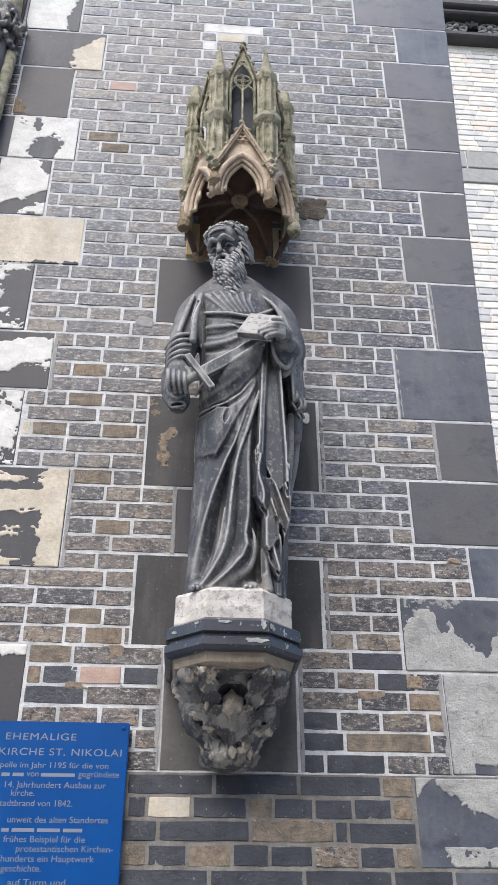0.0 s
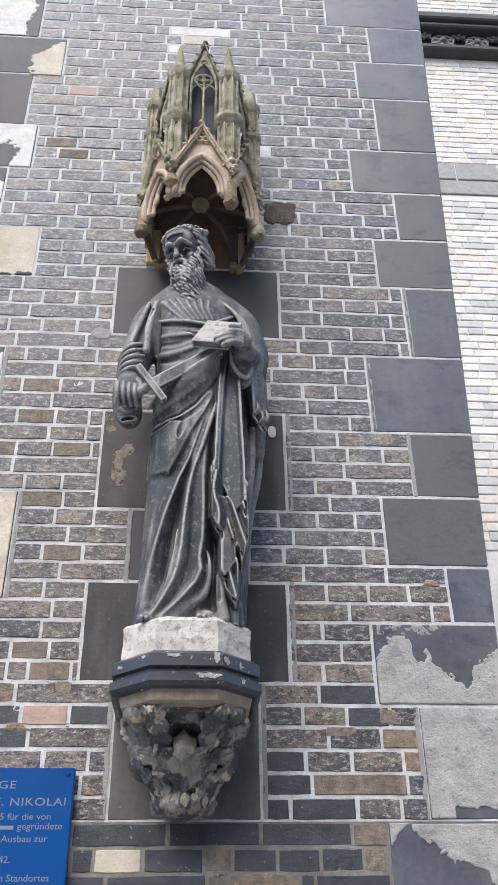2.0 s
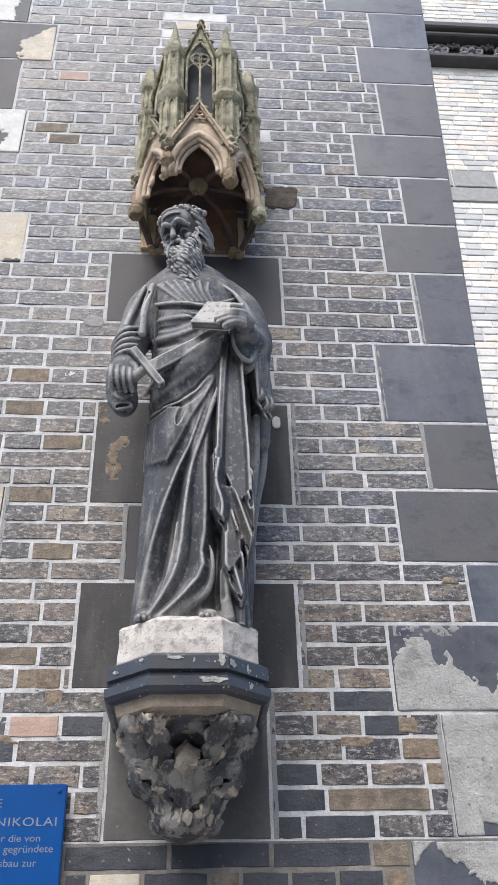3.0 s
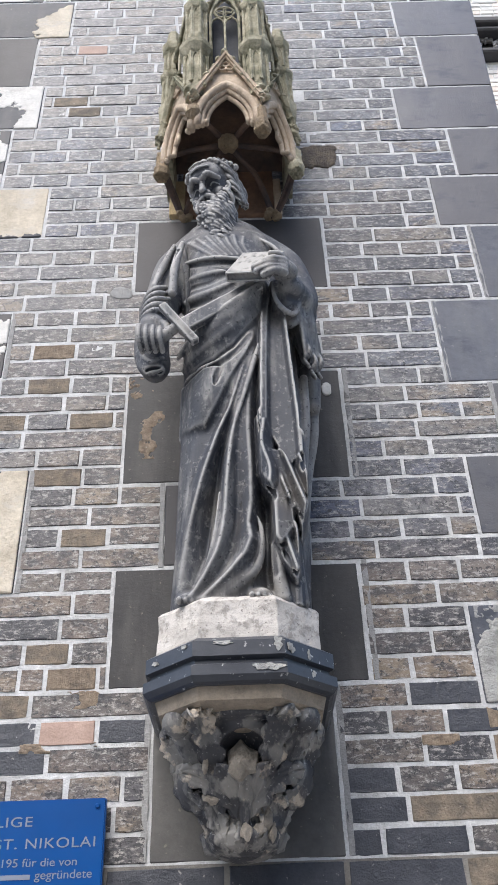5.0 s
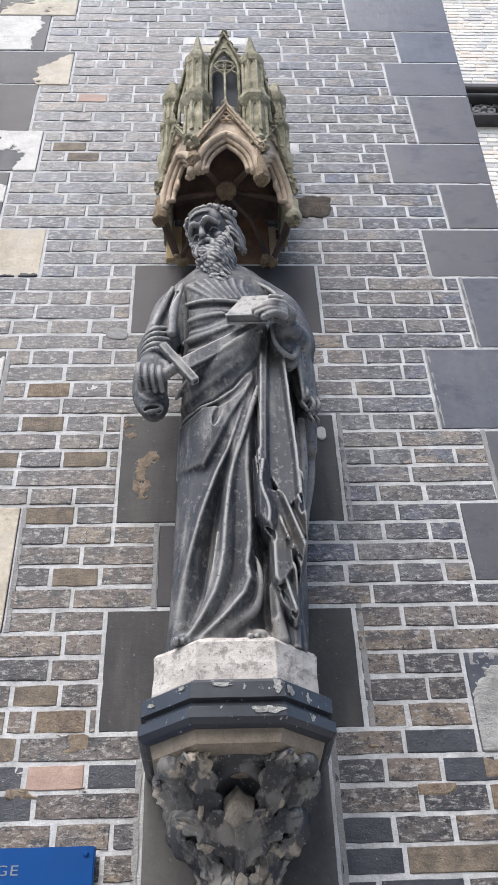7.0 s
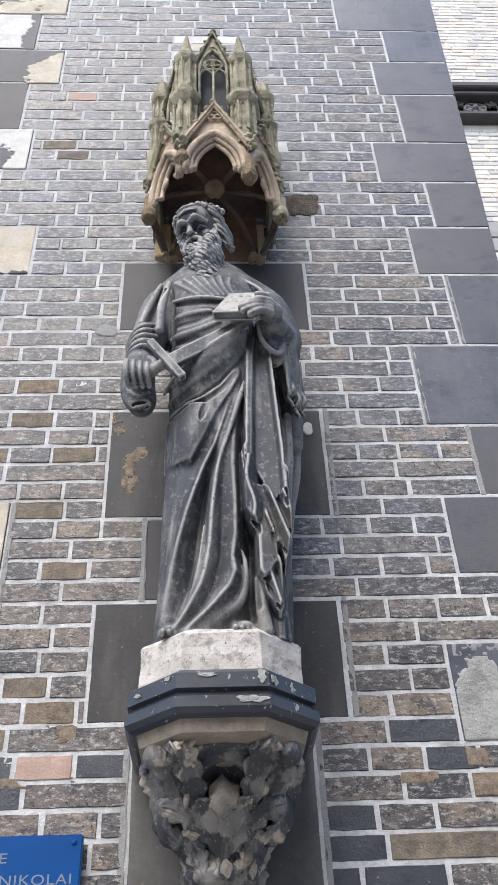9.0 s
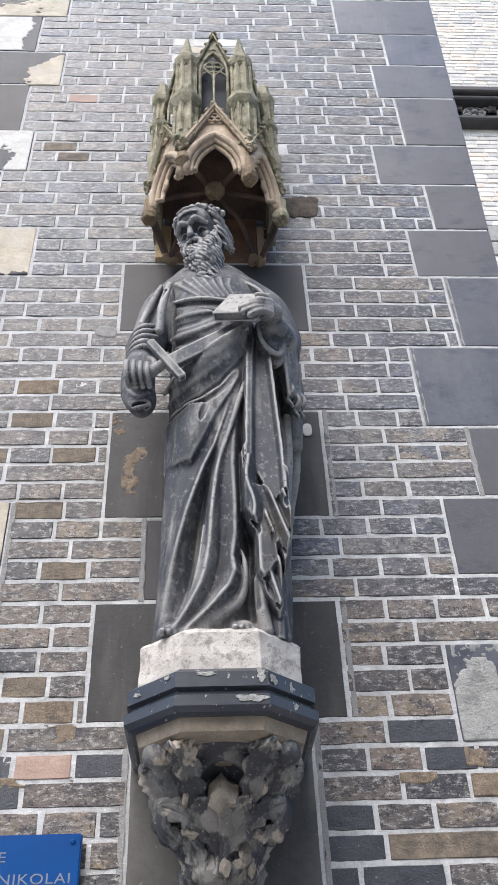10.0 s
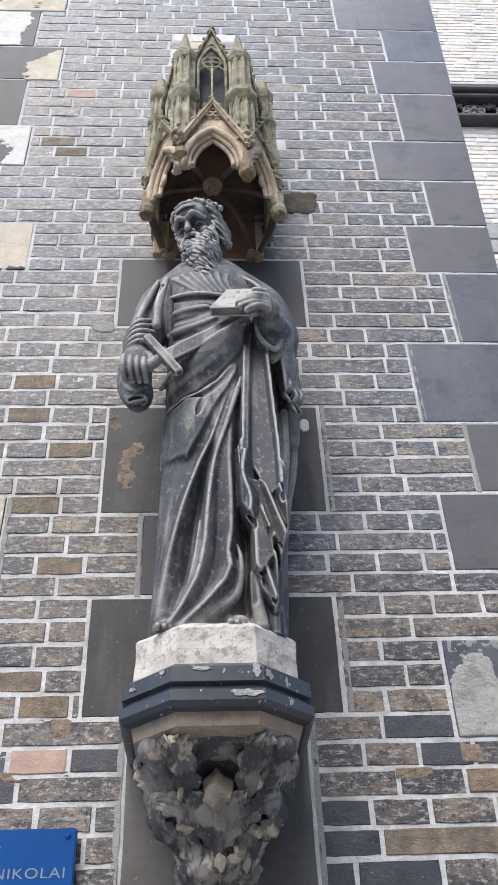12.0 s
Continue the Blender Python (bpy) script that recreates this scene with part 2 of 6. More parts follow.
        self.blend(s, d, k, cut)

    def skin(self):
        """The surface of the field, as vertices and quads."""
        f, n = self.f, self.n
        inside = f < 0
        c = [slice(0, -1), slice(1, None)]
        cnt = sum(inside[c[i], c[j], c[l]].astype(np.int8) for i in (0, 1) for j in (0, 1) for l in (0, 1))
        cells = np.argwhere((cnt > 0) & (cnt < 8))
        ids = np.full(n - 1, -1, np.int32)
        ids[tuple(cells.T)] = np.arange(len(cells))
        acc, num = np.zeros((len(cells), 3), np.float32), np.zeros(len(cells), np.float32)
        corner = {(i, j, l): f[cells[:, 0] + i, cells[:, 1] + j, cells[:, 2] + l] for i in (0, 1) for j in (0, 1) for l in (0, 1)}
        for a in corner:
            for axis in range(3):
                if a[axis] == 0:
                    b = tuple(v + (i == axis) for i, v in enumerate(a))
                    fa, fb = corner[a], corner[b]
                    hit = (fa < 0) != (fb < 0)
                    t = np.where(hit, fa / np.where(hit, fa - fb, 1), 0)
                    p = np.tile(np.array(a, np.float32), (len(cells), 1))
                    p[:, axis] += t
                    acc += p * hit[:, None]
                    num += hit
        verts = self.lo + self.h * (cells + acc / num[:, None])
        faces = []
        for axis in range(3):
            u, v = (axis + 1) % 3, (axis + 2) % 3
            s0, s1 = [slice(None)] * 3, [slice(None)] * 3
            s0[axis], s1[axis] = slice(0, -1), slice(1, None)
            e = np.argwhere(inside[tuple(s0)] != inside[tuple(s1)])
            e = e[(e[:, u] > 0) & (e[:, v] > 0) & (e[:, u] < n[u] - 1) & (e[:, v] < n[v] - 1)]
            first = inside[tuple(e.T)]
            quad = []
            for du, dv in ((-1, -1), (0, -1), (0, 0), (-1, 0)):
                q = e.copy()
                q[:, u] += du
                q[:, v] += dv
                quad.append(ids[tuple(q.T)])
            quad = np.stack(quad, 1)
            faces.append(np.where(first[:, None], quad, quad[:, ::-1]))
        return verts, np.concatenate(faces)

    def build(self, name, material):
        verts, faces = self.skin()
        me = bpy.data.meshes.new(name)
        me.vertices.add(len(verts))
        me.vertices.foreach_set("co", verts.astype(np.float32).ravel())
        me.loops.add(faces.size)
        me.loops.foreach_set("vertex_index", faces.astype(np.int32).ravel())
        me.polygons.add(len(faces))
        me.polygons.foreach_set("loop_start", np.arange(0, faces.size, 4, dtype=np.int32))
        me.update(calc_edges=True)
        me.validate()
        me.shade_smooth()
        me.materials.append(material)
        return new(name, me)


def smooth_line(p, sub):
    """A Catmull-Rom line through the points."""
    q = np.vstack([2 * p[0] - p[1], p, 2 * p[-1] - p[-2]])
    out = []
    for i in range(1, len(q) - 2):
        for t in np.arange(sub) / sub:
            a, b, c, d = q[i - 1:i + 3]
            out.append(0.5 * (2 * b + (c - a) * t + (2 * a - 5 * b + 4 * c - d) * t * t + (3 * b - a - 3 * c + d) * t ** 3))
    return np.array(out + [p[-1]])


# ---- the brick wall ----
def corner(z):
    """The wall's outer corner, which leans outwards a little."""
    return 0.91 + 0.0435 * (z - 3.0)


def course_levels():
    """Heights of the bed joints; the courses differ a little from lift to lift."""
    lifts = ((1.974, 2.273, 5), (2.273, 2.515, 4), (2.515, 2.696, 3), (2.696, 2.937, 4), (2.937, 3.182, 4), (3.182, 3.504, 5),
             (3.504, 3.832, 5), (3.832, 4.083, 4), (4.083, 4.347, 4), (4.347, 4.605, 4), (4.605, 4.950, 5), (4.950, 5.215, 4), (5.215, 5.488, 4))
    out = [1.974 - 0.0605 * i for i in range(32, 0, -1)]
    for a, b, n in lifts:
        out += [a + (b - a) * i / n for i in range(n)]
    return out + [5.488 + 0.0665 * i for i in range(24)]


LEVELS = course_levels()


def level(z):
    return min(LEVELS, key=lambda v: abs(v - z))


LEFT_END = -1.45
wall = thing("wall_front", "weathered dark clinker brick wall with dressed stone blocks and white mortar", "wall", kind="structure")
BLOCKS = []          # (x0, x1, z0, z1) of every dressed stone, which the bricks leave free


def block(x0, x1, z0, z1, material, proud=0.003, label="", right=False, deep=0.2, bevel=0.0025):
    """A dressed stone in the wall, between two bed joints. right: it ends at the wall's corner."""
    z0, z1 = level(z0), level(z1)
    BLOCKS.append((x0, 9.0 if right else x1, z0, z1))
    j = 0.0045
    rx0, rx1 = (corner(z0), corner(z1)) if right else (x1 - j, x1 - j)
    bm = solid([(x0 + j, z0 + j), (rx0, z0 + j), (rx1, z1 - j), (x0 + j, z1 - j)], -0.3 * proud + 0.0006, deep, bevel)
    return under(part("stone_block", bm, material, None, label), wall)


RND = random.Random(5)
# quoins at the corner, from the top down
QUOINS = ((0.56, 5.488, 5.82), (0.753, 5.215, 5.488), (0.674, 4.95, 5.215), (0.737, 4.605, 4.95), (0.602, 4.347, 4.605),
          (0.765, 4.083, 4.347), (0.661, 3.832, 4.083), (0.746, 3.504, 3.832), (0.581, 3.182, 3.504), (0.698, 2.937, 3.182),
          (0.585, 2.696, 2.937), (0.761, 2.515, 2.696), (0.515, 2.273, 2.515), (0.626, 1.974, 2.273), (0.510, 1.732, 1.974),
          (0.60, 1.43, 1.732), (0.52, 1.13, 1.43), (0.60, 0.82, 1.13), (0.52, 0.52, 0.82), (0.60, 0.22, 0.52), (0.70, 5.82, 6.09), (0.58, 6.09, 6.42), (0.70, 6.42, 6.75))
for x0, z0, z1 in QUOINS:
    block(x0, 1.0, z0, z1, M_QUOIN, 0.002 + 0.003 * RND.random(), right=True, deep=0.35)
# stones toward the portal
PORTAL_SIDE = ((-1.02, -0.655, 5.60, 5.87, M_SLATE), (-1.03, -0.765, 5.29, 5.60, M_SLATE), (-1.01, -0.632, 5.007, 5.29, M_SLATE), (-0.995, -0.753, 4.68, 5.007, M_SLATE),
               (LEFT_END, -0.694, 4.41, 4.68, M_SLATE), (LEFT_END, -0.785, 4.083, 4.41, M_SLATE), (LEFT_END, -0.618, 3.832, 4.083, M_CREAM),
               (LEFT_END, -0.784, 3.504, 3.832, M_SLATE), (LEFT_END, -0.67, 3.247, 3.504, M_SLATE), (LEFT_END, -0.745, 2.937, 3.247, M_SLATE),
               (LEFT_END, -0.554, 2.576, 2.937, M_SLATE), (LEFT_END, -0.617, 2.10, 2.334, M_SLATE))
for x0, x1, z0, z1, m in PORTAL_SIDE:
    block(x0, x1, z0, z1, m, 0.003 + 0.003 * RND.random())
# bonding stones behind the figure, wide and narrow by turns
block(-0.316, 0.284, 3.57, 3.895, M_SLATE, 0.002)
block(-0.316, 0.284, 2.877, 3.247, M_BROWN, 0.002)
block(-0.204, 0.160, 2.636, 2.877, M_SLATE, 0.003)
block(-0.320, 0.274, 2.334, 2.636, M_BROWN, 0.002)
block(-0.215, 0.187, 1.974, 2.334, stone("grey_brown_streaked_stone", (0.066, 0.062, 0.058), (0.125, 0.116, 0.106), 7, (0.4, 0.65), 0.25, (0.19, 0.18, 0.165), (0.17, 0.155, 0.125)), 0.003)
# a pale stone over the canopy
block(-0.176, 0.10, 5.35, 5.425, M_PLASTER, 0.002)

# the wall's body is bedded in mortar
def cloud(seed, x, z, size, stretch=1.0):
    """Smooth random field between about -1 and 1 over two scales."""
    r = np.random.RandomState(seed)
    out = np.zeros(np.broadcast(x, z).shape)
    for k, amp in ((1.0, 0.50), (2.3, 0.26), (5.1, 0.19), (11.0, 0.13), (23.0, 0.07)):
        t = r.uniform(-1, 1, (64, 64))
        u, v = x / size * k * stretch + 7.3, z / size * k + 5.1
        i, j = np.floor(u).astype(int), np.floor(v).astype(int)
        f, g = u - i, v - j
        f, g = f * f * (3 - 2 * f), g * g * (3 - 2 * g)
        q = lambda a, b: t[a % 64, b % 64]
        out = out + amp * (q(i, j) * (1 - f) * (1 - g) + q(i + 1, j) * f * (1 - g) + q(i, j + 1) * (1 - f) * g + q(i + 1, j + 1) * f * g)
    return out


def mortar_face(z0, z1, material, label, seed, step=0.008):
    """Uneven pointing, smeared here and there over the bricks' edges; it stays behind the dressed stones."""
    zs = np.linspace(z0, z1, int((z1 - z0) / step) + 1)
    us = np.linspace(0, 1, int(2.4 / step) + 1)
    right = 0.904 + 0.0435 * (zs - 3.0)
    x = LEFT_END + us[:, None] * (right - LEFT_END)[None, :]
    z = np.broadcast_to(zs[None, :], x.shape)
    y = 0.0016 + 0.0018 * cloud(seed, x, z, 0.05) + 0.0006 * cloud(seed + 1, x, z, 0.35)
    for x0, x1, b0, b1 in BLOCKS:
        y = np.where((x > x0 + 0.013) & (x < x1 - 0.013) & (z > b0 + 0.013) & (z < b1 - 0.013), 0.012, y)
    nx, nz = x.shape
    co = np.stack([x, np.clip(y, -0.0001, 0.012), z], -1).reshape(-1, 3)
    i = (np.arange(nx - 1)[:, None] * nz + np.arange(nz - 1)[None, :]).ravel()
    me = bpy.data.meshes.new("mortar_bed")
    me.from_pydata(co.tolist(), [], np.stack([i, i + nz, i + nz + 1, i + 1], 1).tolist())
    me.shade_smooth()
    me.materials.append(material)
    tagged(under(new("mortar_bed", me), wall), label)


mortar_face(1.974, 6.3, M_MORTAR, "pale lime mortar", 60)
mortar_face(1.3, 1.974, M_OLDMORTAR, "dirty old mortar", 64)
core = bmesh.new()
loft(core, [[(LEFT_END, 0.013, z), (corner(z) - 0.006, 0.013, z), (corner(z) - 0.006, 0.12, z), (LEFT_END, 0.12, z)] for z in (0.0, 3.0, 7.0)])
bmesh.ops.recalc_face_normals(core, faces=core.faces)
under(part("backing", core, M_MORTAR, None, "lime mortar backing"), wall)
core = bmesh.new()
loft(core, [[(LEFT_END, 0.12, z), (corner(z) - 0.004, 0.12, z), (corner(z) - 0.004, FAR + 0.1, z), (LEFT_END, FAR + 0.1, z)] for z in (0.0, 3.0, 7.0)])
bmesh.ops.recalc_face_normals(core, faces=core.faces)
under(part("masonry", core, M_BROWN, None, "dark masonry behind the facing"), wall)


def brick_shape(length, height, seed):
    """A brick face with worn, uneven edges and knocked-off corners."""
    r = random.Random(seed)
    bm = bmesh.new()
    a, b, e = length / 2, height / 2, 0.0026
    def ring(ax, bz, y, j):
        pts = [(u * ax, s * bz * (1 - (0.02 if abs(u) == 1 and j else 0))) for s, us in ((-1, (-1, -0.5, 0, 0.5, 1)), (1, (1, 0.5, 0, -0.5, -1))) for u in us]
        return [(x + r.uniform(-j, j), y + r.uniform(-j, j) * 0.35, z + r.uniform(-j, j)) for x, z in pts]
    loft(bm, [ring(a, b, 0.05, 0), ring(a, b, 0.004, 0.0010), ring(a - e, b - e, 0.0, 0.0015)])
    bmesh.ops.recalc_face_normals(bm, faces=bm.faces)
    return mesh_of("brick", bm)


BRICK_LONG, BRICK_SHORT, COURSE = 0.240, 0.112, 0.0525
SHAPES = {n: [brick_shape(n, COURSE, 40 * i + s) for s in range(14)] for i, n in enumerate((BRICK_LONG, BRICK_SHORT))}
for group in SHAPES.values():
    for me in group:
        me.materials.append(M_BRICK)


def course(z):
    """The bed joints below and above a height."""
    i = max(k for k, v in enumerate(LEVELS) if v <= z)
    return LEVELS[i], LEVELS[i + 1]


# single bricks of another firing: from x, to x, height, material
ODD = ((-0.463, -0.334, 2.249, M_RED), (-0.240, -0.116, 1.890, M_CREAM), (-0.124, -0.003, 1.775, M_SPALL), (-0.298, -0.233, 1.775, M_TAN), (-0.615, -0.570, 2.249, M_SPALL),
       (-0.460, -0.340, 2.368, M_SPALL), (-0.515, -0.407, 2.425, M_TAN), (0.445, 0.501, 1.890, M_SPALL), (0.037, 0.110, 1.890, M_TAN), (0.046, 0.279, 1.832, M_TAN), (0.444, 0.499, 1.772, M_TAN),
       (0.110, 0.223, 1.890, M_BLACKBRICK), (0.518, 0.618, 2.187, M_SPALL), (0.572, 0.620, 2.122, M_SPALL), (-0.117, 0.025, 5.325, M_CREAM), (-0.177, -0.121, 5.255, M_PLASTER),
       (-0.595, -0.473, 4.909, M_RED), (-0.658, -0.526, 4.577, M_TAN), (-0.599, -0.474, 4.516, M_TAN), (-0.598, -0.469, 3.346, M_SPALL), (-0.599, -0.473, 3.225, M_TAN), (-0.709, -0.585, 3.100, M_TAN),
       (-0.742, -0.709, 3.100, M_CREAM), (-0.553, -0.417, 2.915, M_TAN), (-0.462, -0.340, 2.730, M_TAN), (-0.470, -0.345, 3.100, M_TAN))


def lay_bricks():
    """Places of all bricks: (x, z, length, height, is_long)."""
    r = random.Random(11)
    out = []
    joint = 0.0080
    for i, (z0, z1) in enumerate(zip(LEVELS, LEVELS[1:])):
        zm = (z0 + z1) / 2
        spans = [(LEFT_END, corner(zm))]
        taken = list(BLOCKS) + [(a, b, *course(z)) for a, b, z, m in ODD]
        for x0, x1, b0, b1 in taken:
            if b0 < zm < b1:
                spans = [s for a, b in spans for s in ((a, min(b, x0)), (max(a, x1), b)) if s[1] - s[0] > 0.02]
        for a, b in spans:
            long = i % 2 == 1
            size = (BRICK_LONG if long else BRICK_SHORT) + joint
            x = a - (0.065 if long else 0.0) - r.random() * 0.05
            while x < b - 0.012:
                n = size * r.uniform(0.95, 1.05)
                if long and r.random() < 0.12:
                    n = (BRICK_SHORT + joint) * r.uniform(0.95, 1.05)
                elif not long and r.random() < 0.07:
                    n *= 1.45
                l, q = max(x, a), min(x + n, b)
                if b - q < 0.035:
                    q = b
                if q - l > 0.020:
                    out.append(((l + q) / 2, zm, q - l - joint, z1 - z0 - 0.0074, n > 0.18))
                x = q if q > x + n - 1e-6 else x + n
    return out


def canopy_stones():
    """Where the canopy, the corbel and the sign hide the wall."""
    return ((-0.21, 0.17, 4.25, 4.70),)


# ---- the figure ----
TORSO = ((2.40, -0.015, 0.150, -0.185, 0.105), (2.55, -0.005, 0.150, -0.185, 0.110), (2.75, 0.000, 0.150, -0.185, 0.118), (2.95, 0.004, 0.146, -0.185, 0.126),
         (3.12, 0.004, 0.142, -0.190, 0.130), (3.28, -0.002, 0.140, -0.190, 0.130), (3.42, -0.012, 0.148, -0.185, 0.122), (3.52, -0.020, 0.150, -0.180, 0.105),
         (3.585, -0.030, 0.115, -0.180, 0.082), (3.63, -0.040, 0.060, -0.185, 0.060))


def torso(z):
    """Middle x, half width, middle y and half depth of the draped body at a height."""
    t = np.array(TORSO)
    return [np.interp(z, t[:, 0], t[:, i]) for i in (1, 2, 3, 4)]


def front(x, z):
    """y of the body's front at x, z."""
    xc, a, yc, b = torso(z)
    return yc - b * math.sqrt(max(1 - ((x - xc) / a) ** 2, 0.06))


def line_at(z, *pts):
    """x and depth of a fold at the heights z; pts: (x, z, depth) from the top down."""
    p = np.array(pts)[::-1]
    return np.interp(z, p[:, 1], p[:, 0]), np.interp(z, p[:, 1], p[:, 2])


def ease(v):
    v = np.clip(v, 0, 1)
    return v * v * (3 - 2 * v)


def drapery(xs, z):
    """How far the cloth stands out from the body, over x and z: planes of cloth between the ridges and the hollows of the folds."""
    folds = [line_at(z, (-0.170, 3.6, 0), (-0.170, 2.4, 0)),
             line_at(z, (-0.110, 3.05, 0), (-0.112, 2.80, 0.012), (-0.128, 2.65, 0.014), (-0.148, 2.50, 0.012), (-0.158, 2.42, 0.008)),
             line_at(z, (0.020, 3.056, 0.004), (-0.004, 2.967, 0.008), (-0.034, 2.876, 0.002), (-0.064, 2.817, 0.002), (-0.090, 2.755, 0.004), (-0.108, 2.702, 0.004), (-0.125, 2.62, 0.004), (-0.143, 2.52, 0.004), (-0.157, 2.42, 0.006)),
             line_at(z, (0.026, 3.056, 0.012), (0.004, 2.967, 0.016), (-0.024, 2.876, 0.018), (-0.050, 2.817, 0.020), (-0.072, 2.755, 0.022), (-0.090, 2.702, 0.022), (-0.107, 2.645, 0.022), (-0.119, 2.602, 0.020), (-0.130, 2.553, 0.018), (-0.141, 2.49, 0.016), (-0.154, 2.42, 0.014)),
             line_at(z, (0.028, 3.056, 0.0), (0.006, 2.967, 0.004), (-0.020, 2.876, -0.006), (-0.041, 2.80, -0.022), (-0.055, 2.722, -0.034), (-0.066, 2.639, -0.040), (-0.081, 2.534, -0.034), (-0.105, 2.46, -0.018), (-0.130, 2.42, -0.006)),
             line_at(z, (0.030, 3.056, 0.010), (0.014, 2.96, 0.014), (-0.004, 2.884, 0.018), (-0.021, 2.806, 0.022), (-0.030, 2.747, 0.024), (-0.037, 2.676, 0.026), (-0.041, 2.607, 0.024), (-0.049, 2.554, 0.024), (-0.061, 2.512, 0.024), (-0.086, 2.468, 0.022), (-0.122, 2.42, 0.018)),
             line_at(z, (0.032, 3.056, 0.004), (0.018, 2.96, 0.006), (0.004, 2.88, 0.004), (-0.010, 2.776, 0.0), (-0.012, 2.674, -0.006), (-0.017, 2.578, -0.012), (-0.034, 2.514, -0.014), (-0.060, 2.46, -0.008), (-0.10, 2.42, 0.0)),
             line_at(z, (0.036, 3.056, 0.010), (0.024, 2.96, 0.014), (0.018, 2.821, 0.014), (0.021, 2.717, 0.018), (0.019, 2.632, 0.016), (0.010, 2.578, 0.016), (0.016, 2.541, 0.022), (0.003, 2.508, 0.022), (-0.032, 2.469, 0.020), (-0.069, 2.436, 0.018), (-0.093, 2.418, 0.014)),
             line_at(z, (0.048, 3.00, -0.012), (0.046, 2.871, -0.030), (0.047, 2.719, -0.046), (0.049, 2.608, -0.048), (0.044, 2.502, -0.040), (0.050, 2.42, -0.02)),
             line_at(z, (0.070, 3.05, 0.0), (0.068, 2.70, -0.012), (0.070, 2.42, 0.0)),
             line_at(z, (0.160, 3.6, 0), (0.160, 2.4, 0))]
    fx, fd = np.array([f[0] for f in folds]), np.array([f[1] for f in folds])
    d = np.zeros((len(xs), len(z)), np.float32)
    live = ease((3.09 - z) / 0.06)
    for i in range(len(z)):
        o = np.argsort(fx[:, i], kind="stable")
        v = np.interp(xs, fx[o, i], fd[o, i])
        d[:, i] = np.where(v < 0, 1.25, 1.1) * v * live[i]
    soft = np.array([1, 2, 3, 2, 1]) / 9.0
    d = np.apply_along_axis(lambda v: np.convolve(v, soft, "same"), 0, d)
    x, zz = xs[:, None], z[None, :]
    # the mantle lies over the thigh down to its curved edge
    edge = np.interp(xs, (-0.149, -0.120, -0.081, -0.053, -0.021, 0.021, 0.060), (2.868, 2.838, 2.830, 2.880, 2.955, 3.034, 3.13))[:, None]
    over = ease((zz - edge) / 0.006) * ease((0.045 - x) / 0.012) * ease((3.12 - zz) / 0.03)
    thigh = 0.026 * np.exp(-((x + 0.088) / 0.042) ** 2 - ((zz - 2.93) / 0.085) ** 2)
    d = d + over * 0.010 + thigh * ease((zz - edge) / 0.03 + 0.5)
    # rolled border across the hips, sharp at its upper edge
    lo = np.interp(xs, (-0.160, -0.133, -0.107, -0.060, -0.012, 0.031, 0.075), (3.045, 3.026, 3.012, 3.016, 3.050, 3.113, 3.19))[:, None]
    hi = np.interp(xs, (-0.160, -0.123, -0.045, 0.012, 0.061, 0.085), (3.088, 3.110, 3.149, 3.196, 3.254, 3.285))[:, None]
    u = (zz - lo) / (hi - lo)
    band = np.where((u > 0) & (u < 1), 0.010 + 0.034 * ease(u * 1.15) , 0) * ease(u / 0.12) * ease((0.09 - x) / 0.02)
    d = np.where(band > 0, band + 0.2 * d, d)
    # panel of cloth that hangs in front: folded strip, flat middle, turned edge
    left = np.interp(z, (2.70, 2.83, 2.98, 3.14, 3.24), (0.033, 0.036, 0.042, 0.050, 0.060))[None, :]
    right = np.interp(z, (2.70, 2.85, 3.00, 3.14, 3.24), (0.141, 0.138, 0.131, 0.126, 0.118))[None, :]
    foot = np.interp(xs, (0.030, 0.061, 0.066, 0.085, 0.106, 0.122, 0.132, 0.142), (2.812, 2.822, 2.790, 2.742, 2.704, 2.726, 2.726, 2.702))[:, None]
    body = np.array([[front(float(p), float(q)) for q in z] for p in xs], np.float32)
    strip, hem = ease((left + 0.032 - x) / 0.012), ease((x - right + 0.024) / 0.012)
    plane = (-0.325 - 0.06 * (x - 0.09)) * (1 - strip) * (1 - hem) + (-0.347 + 0.2 * (x - left)) * strip + (-0.344 + 0.2 * (right - x)) * hem * (1 - strip)
    plane = plane + 0.028 * ease((zz - 3.06) / 0.16)
    inside = ease((x - left) / 0.008) * ease((right - x) / 0.008) * ease((zz - foot) / 0.006) * ease((3.25 - zz) / 0.03)
    # ends of the mantle under the panel: pleats in zigzag, each a sheet with its own hem
    def sheet(d, x0, x1, hem, top, y):
        low = np.interp(xs, [p[0] for p in hem], [p[1] for p in hem])[:, None]
        m = ease((x - x0) / 0.006) * ease((x1 - x) / 0.006) * ease((zz - low) / 0.006) * ease((top - zz) / 0.01)
        return d * (1 - m) + np.maximum(d, body - y) * m

    def wave(v):
        """Sharp crest, broad trough, between 0 and 1."""
        return np.abs(np.mod(v, 1.0) - 0.5) * 2

    d = sheet(d, 0.086, 0.120, ((0.08, 2.40), (0.13, 2.40)), 2.56, -0.266 + 0.5 * np.abs(x - 0.104))
    d = sheet(d, 0.070, 0.118, ((0.070, 2.515), (0.078, 2.492), (0.092, 2.462), (0.105, 2.446), (0.118, 2.475)), 2.58, -0.322 + 0.030 * wave((x - 0.070 - 0.25 * (2.55 - zz)) / 0.027))
